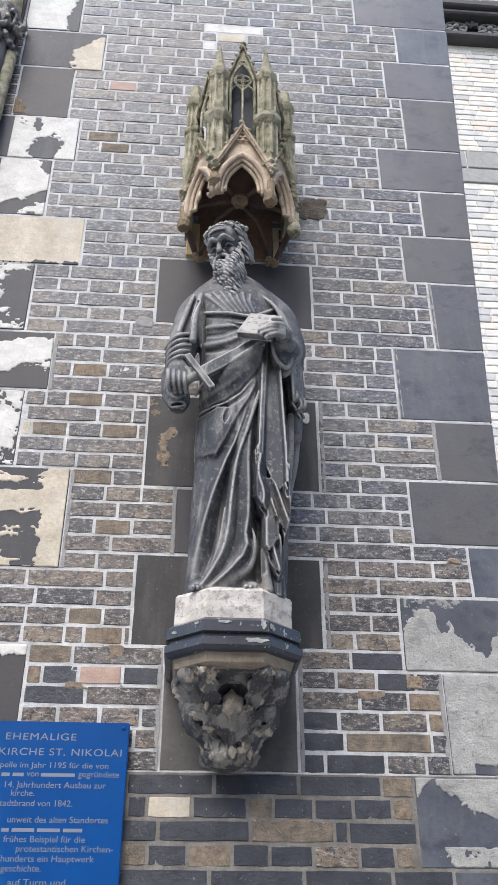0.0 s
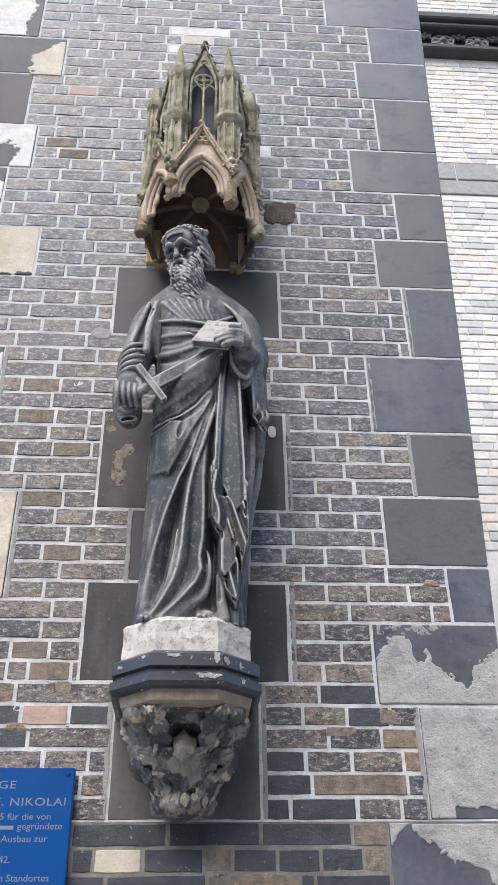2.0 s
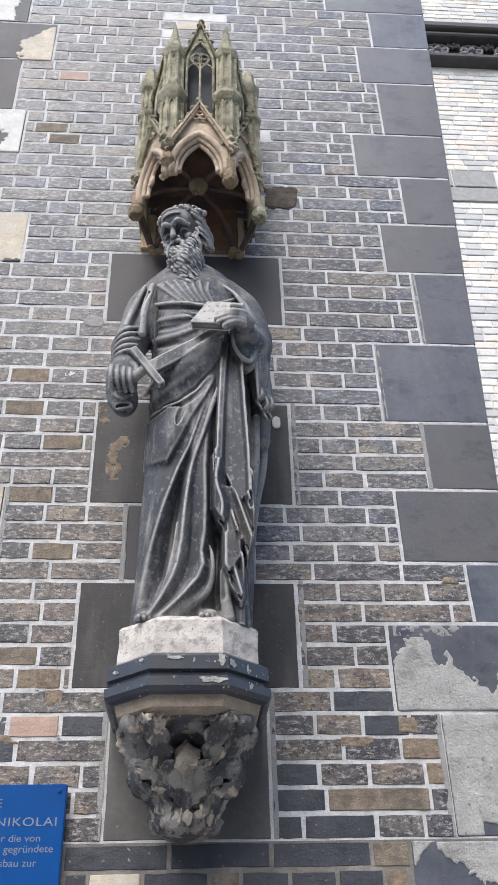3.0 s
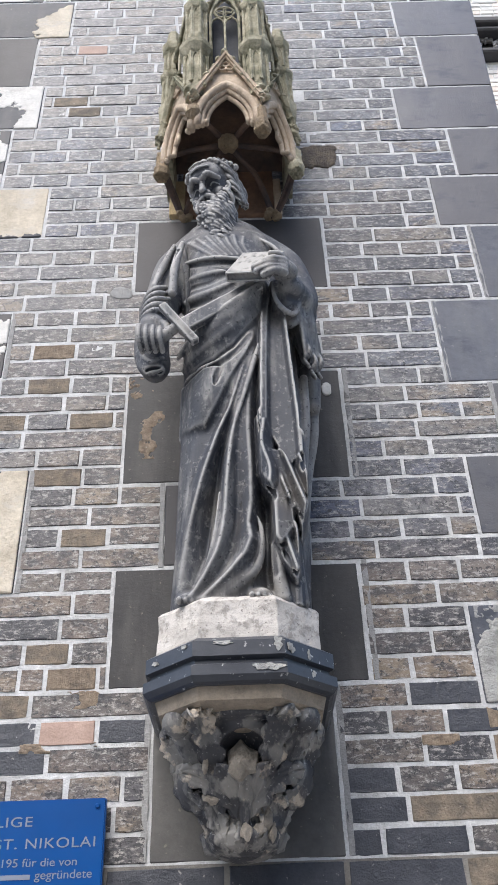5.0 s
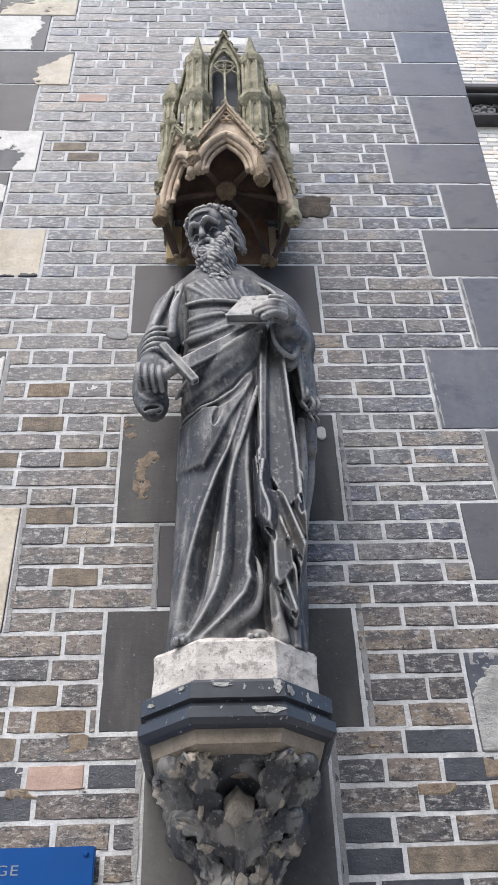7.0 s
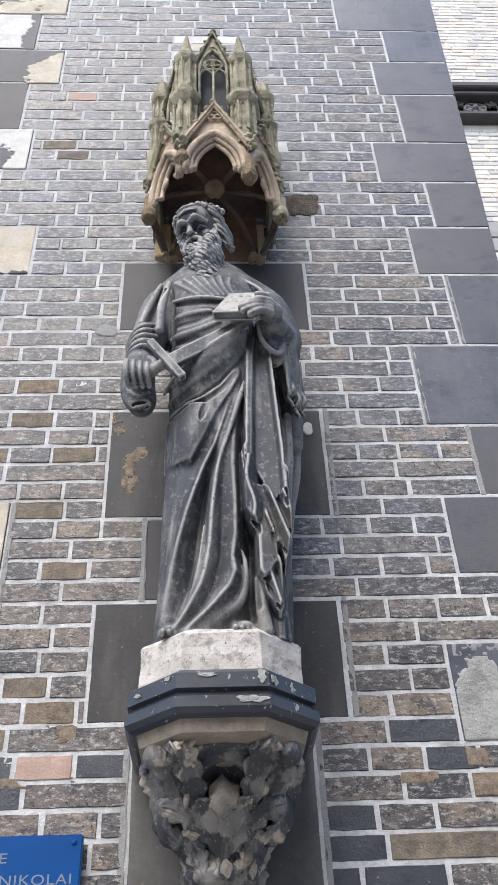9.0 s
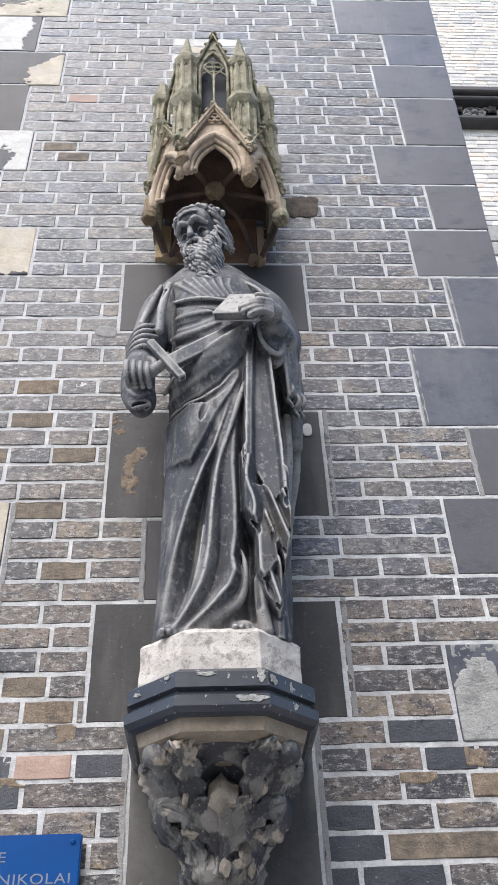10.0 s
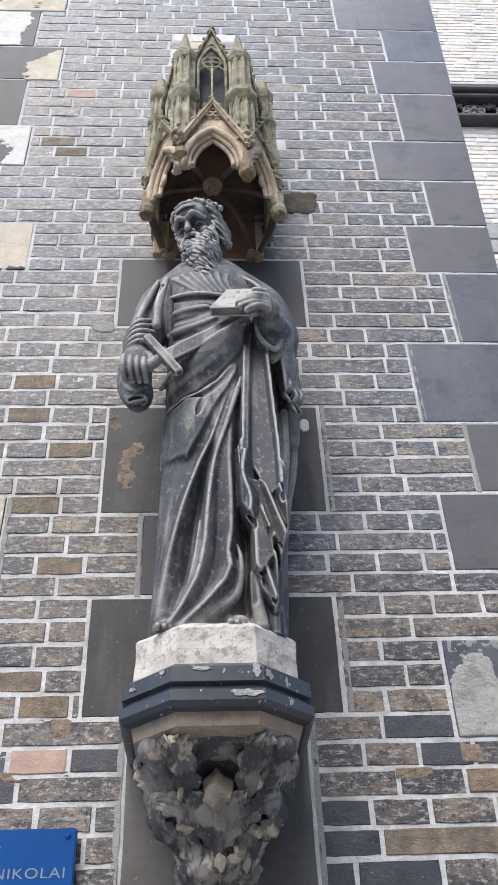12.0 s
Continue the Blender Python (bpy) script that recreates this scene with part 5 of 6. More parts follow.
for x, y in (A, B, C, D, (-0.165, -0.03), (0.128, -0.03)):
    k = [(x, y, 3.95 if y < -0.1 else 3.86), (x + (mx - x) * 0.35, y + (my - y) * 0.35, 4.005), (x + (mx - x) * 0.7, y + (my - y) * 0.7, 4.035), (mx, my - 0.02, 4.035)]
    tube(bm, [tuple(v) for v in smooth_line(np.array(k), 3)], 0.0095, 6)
canopy_part("rib", bm, M_DARKSAND, "dark vault ribs", smooth=True)
bm = bmesh.new()
loft(bm, [[(x, y, z) for x, y in ngon(mx - 0.0, my - 0.030, r, 10)] for r, z in ((0.018, 4.05), (0.032, 4.035), (0.034, 4.022), (0.022, 4.010))])
boss = canopy_part("boss", bm, M_RAW, "carved middle boss")
for k in range(7):
    petal(mx, my - 0.030, 4.012, k, 0.010, boss, M_RAW)

# back stone, jambs, corbels and side cheeks at the wall
canopy_part("back_panel", solid([(-0.168, 3.90), (0.134, 3.90), (0.134, 4.13), (-0.168, 4.13)], -0.014, 0.05, 0.004), stone("rust_brown_stone", (0.13, 0.070, 0.045), (0.30, 0.175, 0.105), 8, (0.7, 0.9), 0.6, (0.06, 0.05, 0.05)), "rust-brown back stone")
for x0, x1, m in ((-0.212, -0.160, stone("yellow_sandstone", (0.36, 0.26, 0.13), (0.62, 0.48, 0.28), 18, (0.75, 0.95), 1.0)), (0.133, 0.158, M_SAND)):
    canopy_part("jamb", solid([(x0, 3.902), (x1, 3.902), (x1, 4.075), (x0, 4.075)], -0.018, 0.05, 0.004), m, "yellow sandstone jamb")
for x in (-0.160, 0.127):
    bm = bmesh.new()
    for i in range(9):
        m = Matrix.Translation((x + TINT.uniform(-0.020, 0.020), -0.022 - TINT.uniform(0, 0.028), 3.872 + TINT.uniform(-0.016, 0.020))) @ Matrix.Diagonal((0.015, 0.015, 0.012, 1))
        bmesh.ops.create_icosphere(bm, subdivisions=1, radius=1.0, matrix=m)
    canopy_part("rib_corbel", bm, M_RAW, "orange weathered leaf corbel")
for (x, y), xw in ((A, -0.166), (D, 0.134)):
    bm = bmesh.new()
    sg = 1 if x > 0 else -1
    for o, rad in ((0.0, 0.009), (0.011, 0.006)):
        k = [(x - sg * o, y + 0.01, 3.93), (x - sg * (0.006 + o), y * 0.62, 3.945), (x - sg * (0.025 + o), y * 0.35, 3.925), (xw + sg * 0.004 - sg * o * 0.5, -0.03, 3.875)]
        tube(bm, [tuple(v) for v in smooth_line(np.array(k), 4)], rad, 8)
    canopy_part("bracket", bm, M_DARKSAND, "dark curved bracket", smooth=True)
    bm = bmesh.new()
    loft(bm, [[(x - sg * 0.028, y, z), (x, y, z), (x, 0.003, z), (x - sg * 0.028, 0.003, z)] for z in (3.99, 4.20)])
    canopy_part("cheek", bm, M_MOSS)


def turret(x, y, steps, label, sides=8):
    bm = bmesh.new()
    loft(bm, [[(px, py, z) for px, py in ngon(x, y, r, sides)] for r, z in steps])
    bmesh.ops.bevel(bm, geom=[e for e in bm.edges if abs(e.verts[0].co.z - e.verts[1].co.z) < 1e-6], offset=0.0012, segments=1, affect="EDGES", clamp_overlap=True)
    ob = canopy_part("turret", bm, M_MOSS, label)
    return ob


def lancets(x, y, r, z0, z1, parent, sides=8):
    """Slim shafts on the corners and pointed blind panels between them."""
    bm = bmesh.new()
    for i in range(sides):
        t = math.pi / sides + 2 * math.pi * i / sides
        u = t + 2 * math.pi / sides
        p, q = Vector((x + r * math.cos(t), y + r * math.sin(t), 0)), Vector((x + r * math.cos(u), y + r * math.sin(u), 0))
        if (p + q).y / 2 > y + r * 0.6:
            continue
        tube(bm, [p + Vector((0, 0, z0)), p + Vector((0, 0, z1))], 0.0042, 6)
        a = [p.lerp(q, 0.16) + Vector((0, 0, z0 + 0.006)), p.lerp(q, 0.16) + Vector((0, 0, z1 - 0.030)), p.lerp(q, 0.30) + Vector((0, 0, z1 - 0.014)), p.lerp(q, 0.5) + Vector((0, 0, z1 - 0.004)),
             p.lerp(q, 0.70) + Vector((0, 0, z1 - 0.014)), p.lerp(q, 0.84) + Vector((0, 0, z1 - 0.030)), p.lerp(q, 0.84) + Vector((0, 0, z0 + 0.006))]
        tube(bm, a, 0.0028, 5)
    bmesh.ops.recalc_face_normals(bm, faces=bm.faces)
    ob = part("panelling", bm, M_MOSS, None, "slim shafts and blind lancets")
    ob.parent, ob.matrix_parent_inverse = parent, Matrix()
    return ob


for x, y in ((B[0] + 0.006, -0.318), (C[0] - 0.006, -0.318)):
    t = turret(x, y, ((0.036, 4.06), (0.038, 4.285), (0.046, 4.295), (0.058, 4.318), (0.058, 4.340), (0.040, 4.352), (0.034, 4.36), (0.033, 4.560), (0.039, 4.566), (0.046, 4.585), (0.046, 4.602), (0.034, 4.608), (0.030, 4.614), (0.004, 4.785)), "octagonal pinnacle turret")
    lancets(x, y, 0.041, 4.12, 4.285, t)
    lancets(x, y, 0.036, 4.362, 4.56, t)
for x, y in ((A[0] + 0.020, -0.165), (D[0] - 0.018, -0.165)):
    t = turret(x, y, ((0.030, 4.10), (0.044, 4.22), (0.044, 4.245), (0.030, 4.255), (0.030, 4.40), (0.040, 4.415), (0.044, 4.43), (0.032, 4.44), (0.027, 4.45), (0.027, 4.565), (0.036, 4.58), (0.041, 4.60), (0.041, 4.618), (0.028, 4.626), (0.020, 4.71)), "small octagonal turret")
    lancets(x, y, 0.029, 4.452, 4.565, t)
    lancets(x, y, 0.032, 4.257, 4.40, t)
for x, y in (A, B, C, D):
    for k in range(3):
        crocket(Vector((x + TINT.uniform(-0.014, 0.014), y - 0.006 + TINT.uniform(-0.01, 0.01), 4.045 + 0.016 * k)), 0.017, TINT)

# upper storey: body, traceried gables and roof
# core painted near black, standing in for the shade behind the tracery
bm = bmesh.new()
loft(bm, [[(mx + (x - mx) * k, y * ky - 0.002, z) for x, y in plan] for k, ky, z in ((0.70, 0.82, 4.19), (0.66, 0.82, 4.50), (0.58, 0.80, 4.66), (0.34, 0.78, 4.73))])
canopy_part("upper_body", bm, stone("painted_hollow_shade", (0.020, 0.022, 0.028), (0.050, 0.052, 0.060), 9, (0.7, 0.9), 0.4), "core painted dark as the shaded hollow behind the tracery")
bm = bmesh.new()
loft(bm, [[(mx + (x - mx) * k, y * ky - 0.002, z) for x, y in plan] for k, ky, z in ((0.66, 0.66, 4.60), (0.52, 0.66, 4.66), (0.40, 0.64, 4.76), (0.26, 0.25, 4.92), (0.16, 0.08, 4.97))])
canopy_part("roof", bm, M_MOSS, "mossy sloping stone roof")


def tracery(p, q, z0, z_spring, rise, z_top, half):
    sd = Side(p, q)
    bm = bmesh.new()
    inner = sd.arch(half, z_spring, rise, 9)
    n = len(inner)
    for face in (0.0, -0.018):
        a = [bm.verts.new(v + sd.n * face) for v in inner]
        b = [bm.verts.new(sd.at((-1 + 2 * i / (n - 1)) * (half + 0.018), z_spring + 0.02 + (z_top - z_spring - 0.02) * (1 - abs(-1 + 2 * i / (n - 1))), face)) for i in range(n)]
        for i in range(n - 1):
            bm.faces.new((a[i], a[i + 1], b[i + 1], b[i]))
    frame_ = canopy_part("window_gable", bm, M_MOSS, "steep traceried gable")
    bm = bmesh.new()
    tube(bm, [sd.at(-half, z0)] + inner + [sd.at(half, z0)], 0.006, 6)
    tube(bm, [sd.at(-half - 0.018, z_spring + 0.01, 0.006), sd.at(0, z_top, 0.006), sd.at(half + 0.018, z_spring + 0.01, 0.006)], 0.0085, 6)
    tube(bm, [sd.at(0, z0), sd.at(0, z_spring)], 0.0042, 6)
    cz, cr = z_spring + 0.030, half * 0.70
    tube(bm, [sd.at(cr * math.cos(t), cz + cr * math.sin(t)) for t in np.linspace(0, 2 * math.pi, 17)], 0.0042, 6)
    for k in range(4):
        a = math.pi / 4 + math.pi / 2 * k
        tube(bm, [sd.at(cr * 0.48 * (math.cos(a) + math.cos(t)), cz + cr * 0.48 * (math.sin(a) + math.sin(t))) for t in np.linspace(0, 2 * math.pi, 11)], 0.0028, 5)
    for sg in (-1, 1):
        tube(bm, [sd.at(sg * half, z_spring - 0.045), sd.at(sg * half * 0.85, z_spring - 0.018), sd.at(sg * half * 0.5, z_spring), sd.at(sg * half * 0.15, z_spring - 0.018), sd.at(0, z_spring - 0.045)], 0.0038, 5)
    tube(bm, [sd.at(0.012 * math.cos(t), z_spring + rise + 0.006 + 0.012 * math.sin(t), 0.002) for t in np.linspace(0, 2 * math.pi, 11)], 0.0035, 5)
    canopy_part("tracery", bm, M_MOSS, "pierced window tracery", smooth=True)
    for sg in (-1, 1):
        for k in range(4):
            u = 0.12 + 0.22 * k
            crocket(sd.at(sg * u * (half + 0.018), z_spring + 0.03 + (z_top - z_spring - 0.02) * (1 - u), 0.004), 0.010, TINT)
    crocket(sd.at(0, z_top + 0.012, 0.0), 0.012, TINT)


tracery((B[0] + 0.04, -0.322), (C[0] - 0.04, -0.322), 4.24, 4.54, 0.135, 4.79, 0.048)
tracery((A[0] + 0.035, -0.195), (B[0] + 0.005, -0.292), 4.24, 4.47, 0.10, 4.69, 0.040)
tracery((C[0] - 0.005, -0.292), (D[0] - 0.035, -0.195), 4.24, 4.47, 0.10, 4.69, 0.040)


# ---- coats, repairs and marks on the wall ----
def coat(x0, x1, z0, z1, seed, shape, material, label, parent=wall, y=-0.0012, thick=0.0022, size=0.15, stretch=1.0, name="coat_patch", ragged=0.95):
    """A flaking coat with a ragged outline: where shape(x, z), with x and z from 0 to 1 over the rectangle, plus chance is above nought."""
    c = Clay((x0 - 0.008, y - thick - 0.012, z0 - 0.008), (x1 + 0.008, y + 0.012, z1 + 0.008), 0.0036)
    x, yy, z = c.ax[0][:, None, None], c.ax[1][None, :, None], c.ax[2][None, None, :]
    u, v = (x - x0) / (x1 - x0), (z - z0) / (z1 - z0)
    m = shape(u, v) + ragged * cloud(seed, x, z, size, stretch)
    m = np.minimum(m * 0.03, np.minimum(np.minimum(x - x0, x1 - x), np.minimum(z - z0, z1 - z)))
    lump = 0.0012 * cloud(seed + 50, x, z, 0.03)
    half = (thick + 0.009) / 2                 # its back is keyed into the stone
    c.f = np.maximum(-m, np.abs(yy - (y - thick + half)) - half - lump).astype(np.float32)
    ob = c.build(name, material)
    ob.data.shade_flat()
    return tagged(under(ob, parent), label)


WHITE = "flaking white lime coat"
coat(-1.02, -0.772, 5.29, 5.59, 1, lambda u, v: 0.62 - 2.4 * np.maximum(0, u - 0.70) * (1 + v) - 1.6 * np.maximum(0, v - 0.8), M_PLASTER, WHITE, stretch=0.6)
coat(-1.00, -0.665, 5.60, 5.865, 31, lambda u, v: -0.20 + 0.8 * np.maximum(0, u - 0.6), M_CREAM, "cream stone where the face has flaked in streaks", stretch=0.3)
coat(-0.86, -0.638, 5.01, 5.285, 2, lambda u, v: 0.55 - 2.6 * np.maximum(0, v - 0.15 - 0.65 * u) - 2.2 * np.maximum(0, 0.5 - u), M_CREAM, "bare cream stone where the face has flaked", stretch=0.6)
coat(-0.995, -0.905, 4.69, 4.80, 3, lambda u, v: 1.2 - 1.6 * u - 1.2 * v, M_RAW, "broken tan stone corner")
coat(-0.98, -0.70, 4.415, 4.675, 4, lambda u, v: 0.60 - 2.0 * np.exp(-((u - 0.50) / 0.20) ** 2 - ((v - 0.22) / 0.26) ** 2) - 0.9 * np.exp(-((u - 0.38) / 0.06) ** 2 - ((v - 0.85) / 0.2) ** 2), M_PLASTER, WHITE, stretch=0.8, size=0.08, ragged=1.3)
coat(-1.00, -0.790, 4.09, 4.405, 5, lambda u, v: 0.55 - 1.9 * np.maximum(0, u - 0.72) * (0.4 + v) - 1.7 * np.exp(-((v - 0.02 - 0.32 * u) / 0.13) ** 2), M_PLASTER, WHITE, stretch=0.8, size=0.08, ragged=1.3)
coat(LEFT_END + 0.3, -0.625, 3.834, 3.868, 33, lambda u, v: 0.25 - 1.2 * v, M_SLATE, "dark stone where the cream face has worn off", size=0.05)
coat(-0.99, -0.792, 3.51, 3.825, 6, lambda u, v: 1.3 * (v - 0.55) + 0.8 * (0.55 - u) + 0.9 * np.exp(-(v / 0.10) ** 2), M_PLASTER, WHITE, stretch=0.7, size=0.08, ragged=1.4)
coat(-0.95, -0.675, 3.252, 3.50, 7, lambda u, v: 0.55 - 2.6 * np.maximum(0, 0.45 - v) * 1.6 - 2.6 * np.maximum(0, v - 0.78), M_PLASTER, WHITE, stretch=0.6, size=0.07, ragged=1.4)
coat(-0.95, -0.752, 2.942, 3.24, 8, lambda u, v: 0.45 - 1.6 * np.exp(-((u - 0.35) / 0.25) ** 2 - ((v - 0.92) / 0.14) ** 2) - 0.9 * np.maximum(0, u - 0.6) * (1.4 - v), M_PLASTER, WHITE, size=0.06, ragged=1.5)
coat(-0.90, -0.560, 2.58, 2.932, 9, lambda u, v: 0.62 - 1.5 * (np.exp(-((v - 0.79) / 0.055) ** 2) + 1.1 * np.exp(-((v - 0.50) / 0.10) ** 2) + 1.25 * np.exp(-((v - 0.15) / 0.13) ** 2)) * ease((0.86 - u) / 0.12) - 0.5 * (v < 0.04), M_CREAM, "cream render left in bands", stretch=0.45, size=0.075, ragged=1.9)
coat(-0.80, -0.622, 2.255, 2.33, 34, lambda u, v: 1.6 * v - 0.75, M_PLASTER, WHITE, size=0.05)
# broken render on the lower quoins
coat(0.522, 0.93, 2.278, 2.51, 10, lambda u, v: 0.95 - 1.9 * v + 0.75 * np.exp(-((u - 0.22) / 0.10) ** 2) + 0.7 * np.exp(-((u - 0.37) / 0.045) ** 2) + 1.2 * np.maximum(0, u - 0.75) - 2.0 * (v > 0.86), M_RENDER, "broken off-white render with cracks", size=0.10)
coat(0.632, 0.90, 1.98, 2.268, 11, lambda u, v: 0.80 - 1.9 * np.maximum(0, 0.16 - v) * 6 * (u > 0.25) - 0.7 * np.exp(-((u - 0.15) / 0.2) ** 2 - ((v - 0.97) / 0.06) ** 2), M_RENDER, "broken off-white render with cracks", size=0.09)
coat(0.517, 0.60, 1.915, 1.97, 12, lambda u, v: 0.4 - 1.2 * u + 0.6 * v, M_RENDER, "broken off-white render")
coat(0.575, 0.90, 1.805, 1.968, 13, lambda u, v: 1.7 * u + 0.9 * v - 0.75 - 1.3 * np.exp(-((u - 0.45) / 0.14) ** 2 - ((v - 0.12) / 0.2) ** 2), M_RENDER, "broken off-white render", size=0.09)
coat(0.58, 0.90, 1.738, 1.79, 14, lambda u, v: 0.55 - 1.2 * np.maximum(0, 0.12 - u) * 6, M_RENDER, "broken off-white render", size=0.06)
# spalled brick faces, ochre inside
for sx0, sx1, sz0, sz1, seed, amount in ((-0.408, -0.333, 2.292, 2.336, 42, 0.15), (-0.500, -0.330, 2.200, 2.224, 43, 0.0), (0.517, 0.577, 2.222, 2.270, 45, 0.15), (0.25, 0.30, 2.275, 2.30, 49, 0.0), (0.05, 0.27, 1.812, 1.855, 48, -0.25)):
    coat(sx0, sx1, sz0, sz1, seed, lambda u, v: amount + 0.0 * (u + v), M_SPALL, "ochre inside of a spalled brick", y=-0.0010, thick=0.0006, size=0.03, stretch=0.7, name="spall", ragged=1.5)
coat(-0.276, -0.205, 2.955, 3.115, 15, lambda u, v: 0.75 - 2.4 * np.abs(u - 0.45 + 0.25 * np.sin(5 * v)) - 0.4 * np.abs(v - 0.5), M_SPALL, "ochre scar where the stone has flaked", y=-0.0004, thick=0.0012, size=0.025, ragged=1.5)
coat(-0.312, -0.24, 3.14, 3.235, 16, lambda u, v: 0.30 - 1.0 * u, M_SPALL, "ochre scar where the stone has flaked", y=-0.0004, thick=0.0012, size=0.025, ragged=1.5)
coat(0.236, 0.378, 4.140, 4.276, 17, lambda u, v: 0.75 - 2.4 * np.maximum(0, np.abs(u - 0.45) - 0.33) * 3 - 2.4 * np.maximum(0, np.abs(v - 0.5) - 0.33) * 3, stone("hacked_brick", (0.060, 0.050, 0.042), (0.30, 0.235, 0.175), 45, (0.8, 0.95), 2.0), "rough brown hacked-out brickwork beside the canopy", y=-0.001, thick=0.004, size=0.03, name="hacked_patch")
coat(0.226, 0.258, 3.148, 3.197, 19, lambda u, v: 8.0 - 36.0 * ((u - 0.5) ** 2 + (v - 0.5) ** 2), M_PLASTER, "small white oval plug in the stone", thick=0.004, size=0.3, name="plug")
coat(0.665, 0.745, 2.632, 2.678, 20, lambda u, v: 0.8 - 1.4 * v - 1.6 * np.abs(u - 0.5), M_SPALL, "ochre scar on a brick", y=-0.001, thick=0.001, size=0.03)
coat(0.367, 0.450, 2.188, 2.214, 21, lambda u, v: 0.2 + 0.5 * v, M_SPALL, "cream scar on a brick", y=-0.0010, thick=0.0008, size=0.03, ragged=1.4)
coat(-0.386, -0.318, 3.545, 3.596, 22, lambda u, v: 0.9 - 3.0 * ((u - 0.5) ** 2 + (v - 0.5) ** 2), M_CEMENT, "lump of grey cement on the bricks", size=0.03)
coat(0.530, 0.725, 2.476, 2.510, 23, lambda u, v: 0.05 + 0.3 * v, M_CEMENT, "pitted edge of the stone", y=-0.0006, thick=0.001, size=0.012, ragged=1.6)
# squeezed-out pointing beside the stones
for x, z0, z1 in ((0.288, 2.64, 2.34), (0.297, 3.25, 2.88), (-0.207, 2.878, 2.636), (0.196, 2.33, 1.98), (0.590, 3.50, 3.19), (0.70, 3.18, 2.94), (-0.224, 2.33, 1.98), (0.621, 2.27, 1.98), (0.756, 3.83, 3.51), (-0.548, 2.93, 2.58), (-0.665, 3.50, 3.25)):
    bm = bmesh.new()
    rp = random.Random(int(x * 1000))
    loft(bm, [[(x + dx + rp.uniform(-0.0012, 0.0012), dy + rp.uniform(-0.0006, 0.0006), z0 + (z1 - z0) * i / 14) for dx, dy in ((-0.007, 0.006), (-0.0062, 0.0), (0.0062, -0.001), (0.007, 0.006))] for i in range(15)])
    bmesh.ops.recalc_face_normals(bm, faces=bm.faces)
    under(part("pointing", bm, M_CEMENT, None, "smeared upright pointing"), wall)


# ---- sign ----
kb = Mat("blue_enamel", 0.32, spec=0.25)
kb.colour(kb.mix(kb.step(kb.noise(6, 3), 0.3, 0.7), (0.001, 0.052, 0.205), (0.0015, 0.063, 0.240)))
kb.rough(kb.noise(50, 3), 0.28, 0.48).bump((kb.noise(9, 2), 0.1, 0.004))
M_LETTER = Mat("pale_lettering", 0.6).colour((0.17, 0.20, 0.26)).m
sign = thing("sign", "blue enamel information sign with pale lettering on brick", "sign", (-0.545, -0.02, 1.42))
under(part("panel", solid([(-0.792, 1.42), (-0.300, 1.42), (-0.300, 2.101), (-0.792, 2.101)], -0.026, -0.008, 0.0025, 2), kb.m, None, "blue enamel panel"), sign)
for x, z in ((-0.775, 2.085), (-0.317, 2.085), (-0.775, 1.437), (-0.317, 1.437)):
    bm = bmesh.new()
    loft(bm, [[(px, y, pz) for px, pz in ngon(x, z, r, 10)] for r, y in ((0.006, -0.002), (0.006, -0.027), (0.003, -0.0295))])
    bmesh.ops.recalc_face_normals(bm, faces=bm.faces)
    under(part("screw", bm, kb.m), sign)


def words(text, x, z, size, width=None, centre=False, spread=1.0):
    """Raised lettering on the sign; x is its start (or middle), z its base line."""
    cu = bpy.data.curves.new("lettering", "FONT")
    cu.body, cu.size, cu.extrude, cu.space_character = text, size, 0.0004, spread
    cu.align_x = "CENTER" if centre else "LEFT"
    tmp = new("lettering", cu)
    bpy.context.view_layer.update()
    me = bpy.data.meshes.new_from_object(tmp.evaluated_get(bpy.context.evaluated_depsgraph_get()))
    bpy.data.objects.remove(tmp)
    ob = new("lettering", me)
    me.materials.clear()
    me.materials.append(M_LETTER)
    ob.matrix_world = pose(x, -0.0265, z, 90)
    xs = [v.co.x for v in me.vertices]
    if width and xs:
        k = width / (max(xs) - min(xs))
        for v in me.vertices:
            v.co.x *= k
    return under(ob, sign)


def bars(x, z, *widths):
    """Words that are left unlettered."""
    for w in widths:
        bm = bmesh.new()
        loft(bm, [[(x, y, z), (x + w, y, z), (x + w, y, z + 0.009), (x, y, z + 0.009)] for y in (-0.0255, -0.0268)])
        bmesh.ops.recalc_face_normals(bm, faces=bm.faces)
        under(part("lettering_bar", bm, M_LETTER), sign)
        x += w + 0.008


words("EHEMALIGE", -0.545, 2.050, 0.027, 0.195, True, 1.1)
words("HAUPTKIRCHE ST. NIKOLAI", -0.545, 2.009, 0.027, 0.455, True, 1.1)
words("Kapelle im Jahr 1195 für die von", -0.675, 1.976, 0.0215, 0.322)
words("gegründete", -0.432, 1.953, 0.0225, 0.112)
words("14. Jahrhundert Ausbau zur", -0.632, 1.924, 0.0225, 0.273)
words("kirche.", -0.609, 1.903, 0.0225, 0.063)
words("von", -0.572, 1.953, 0.0225, 0.032)
words("Stadtbrand von 1842.", -0.645, 1.877, 0.0225, 0.204)
words("unweit des alten Standortes", -0.609, 1.836, 0.0225, 0.267)
words("frühes Beispiel für die", -0.612, 1.788, 0.0225, 0.214)
words("protestantischen Kirchen-", -0.577, 1.765, 0.0225, 0.254)
words("hunderts ein Hauptwerk", -0.613, 1.741, 0.0225, 0.242)
words("geschichte.", -0.609, 1.718, 0.0225, 0.104)
words("auf Turm und", -0.587, 1.685, 0.0225, 0.148)
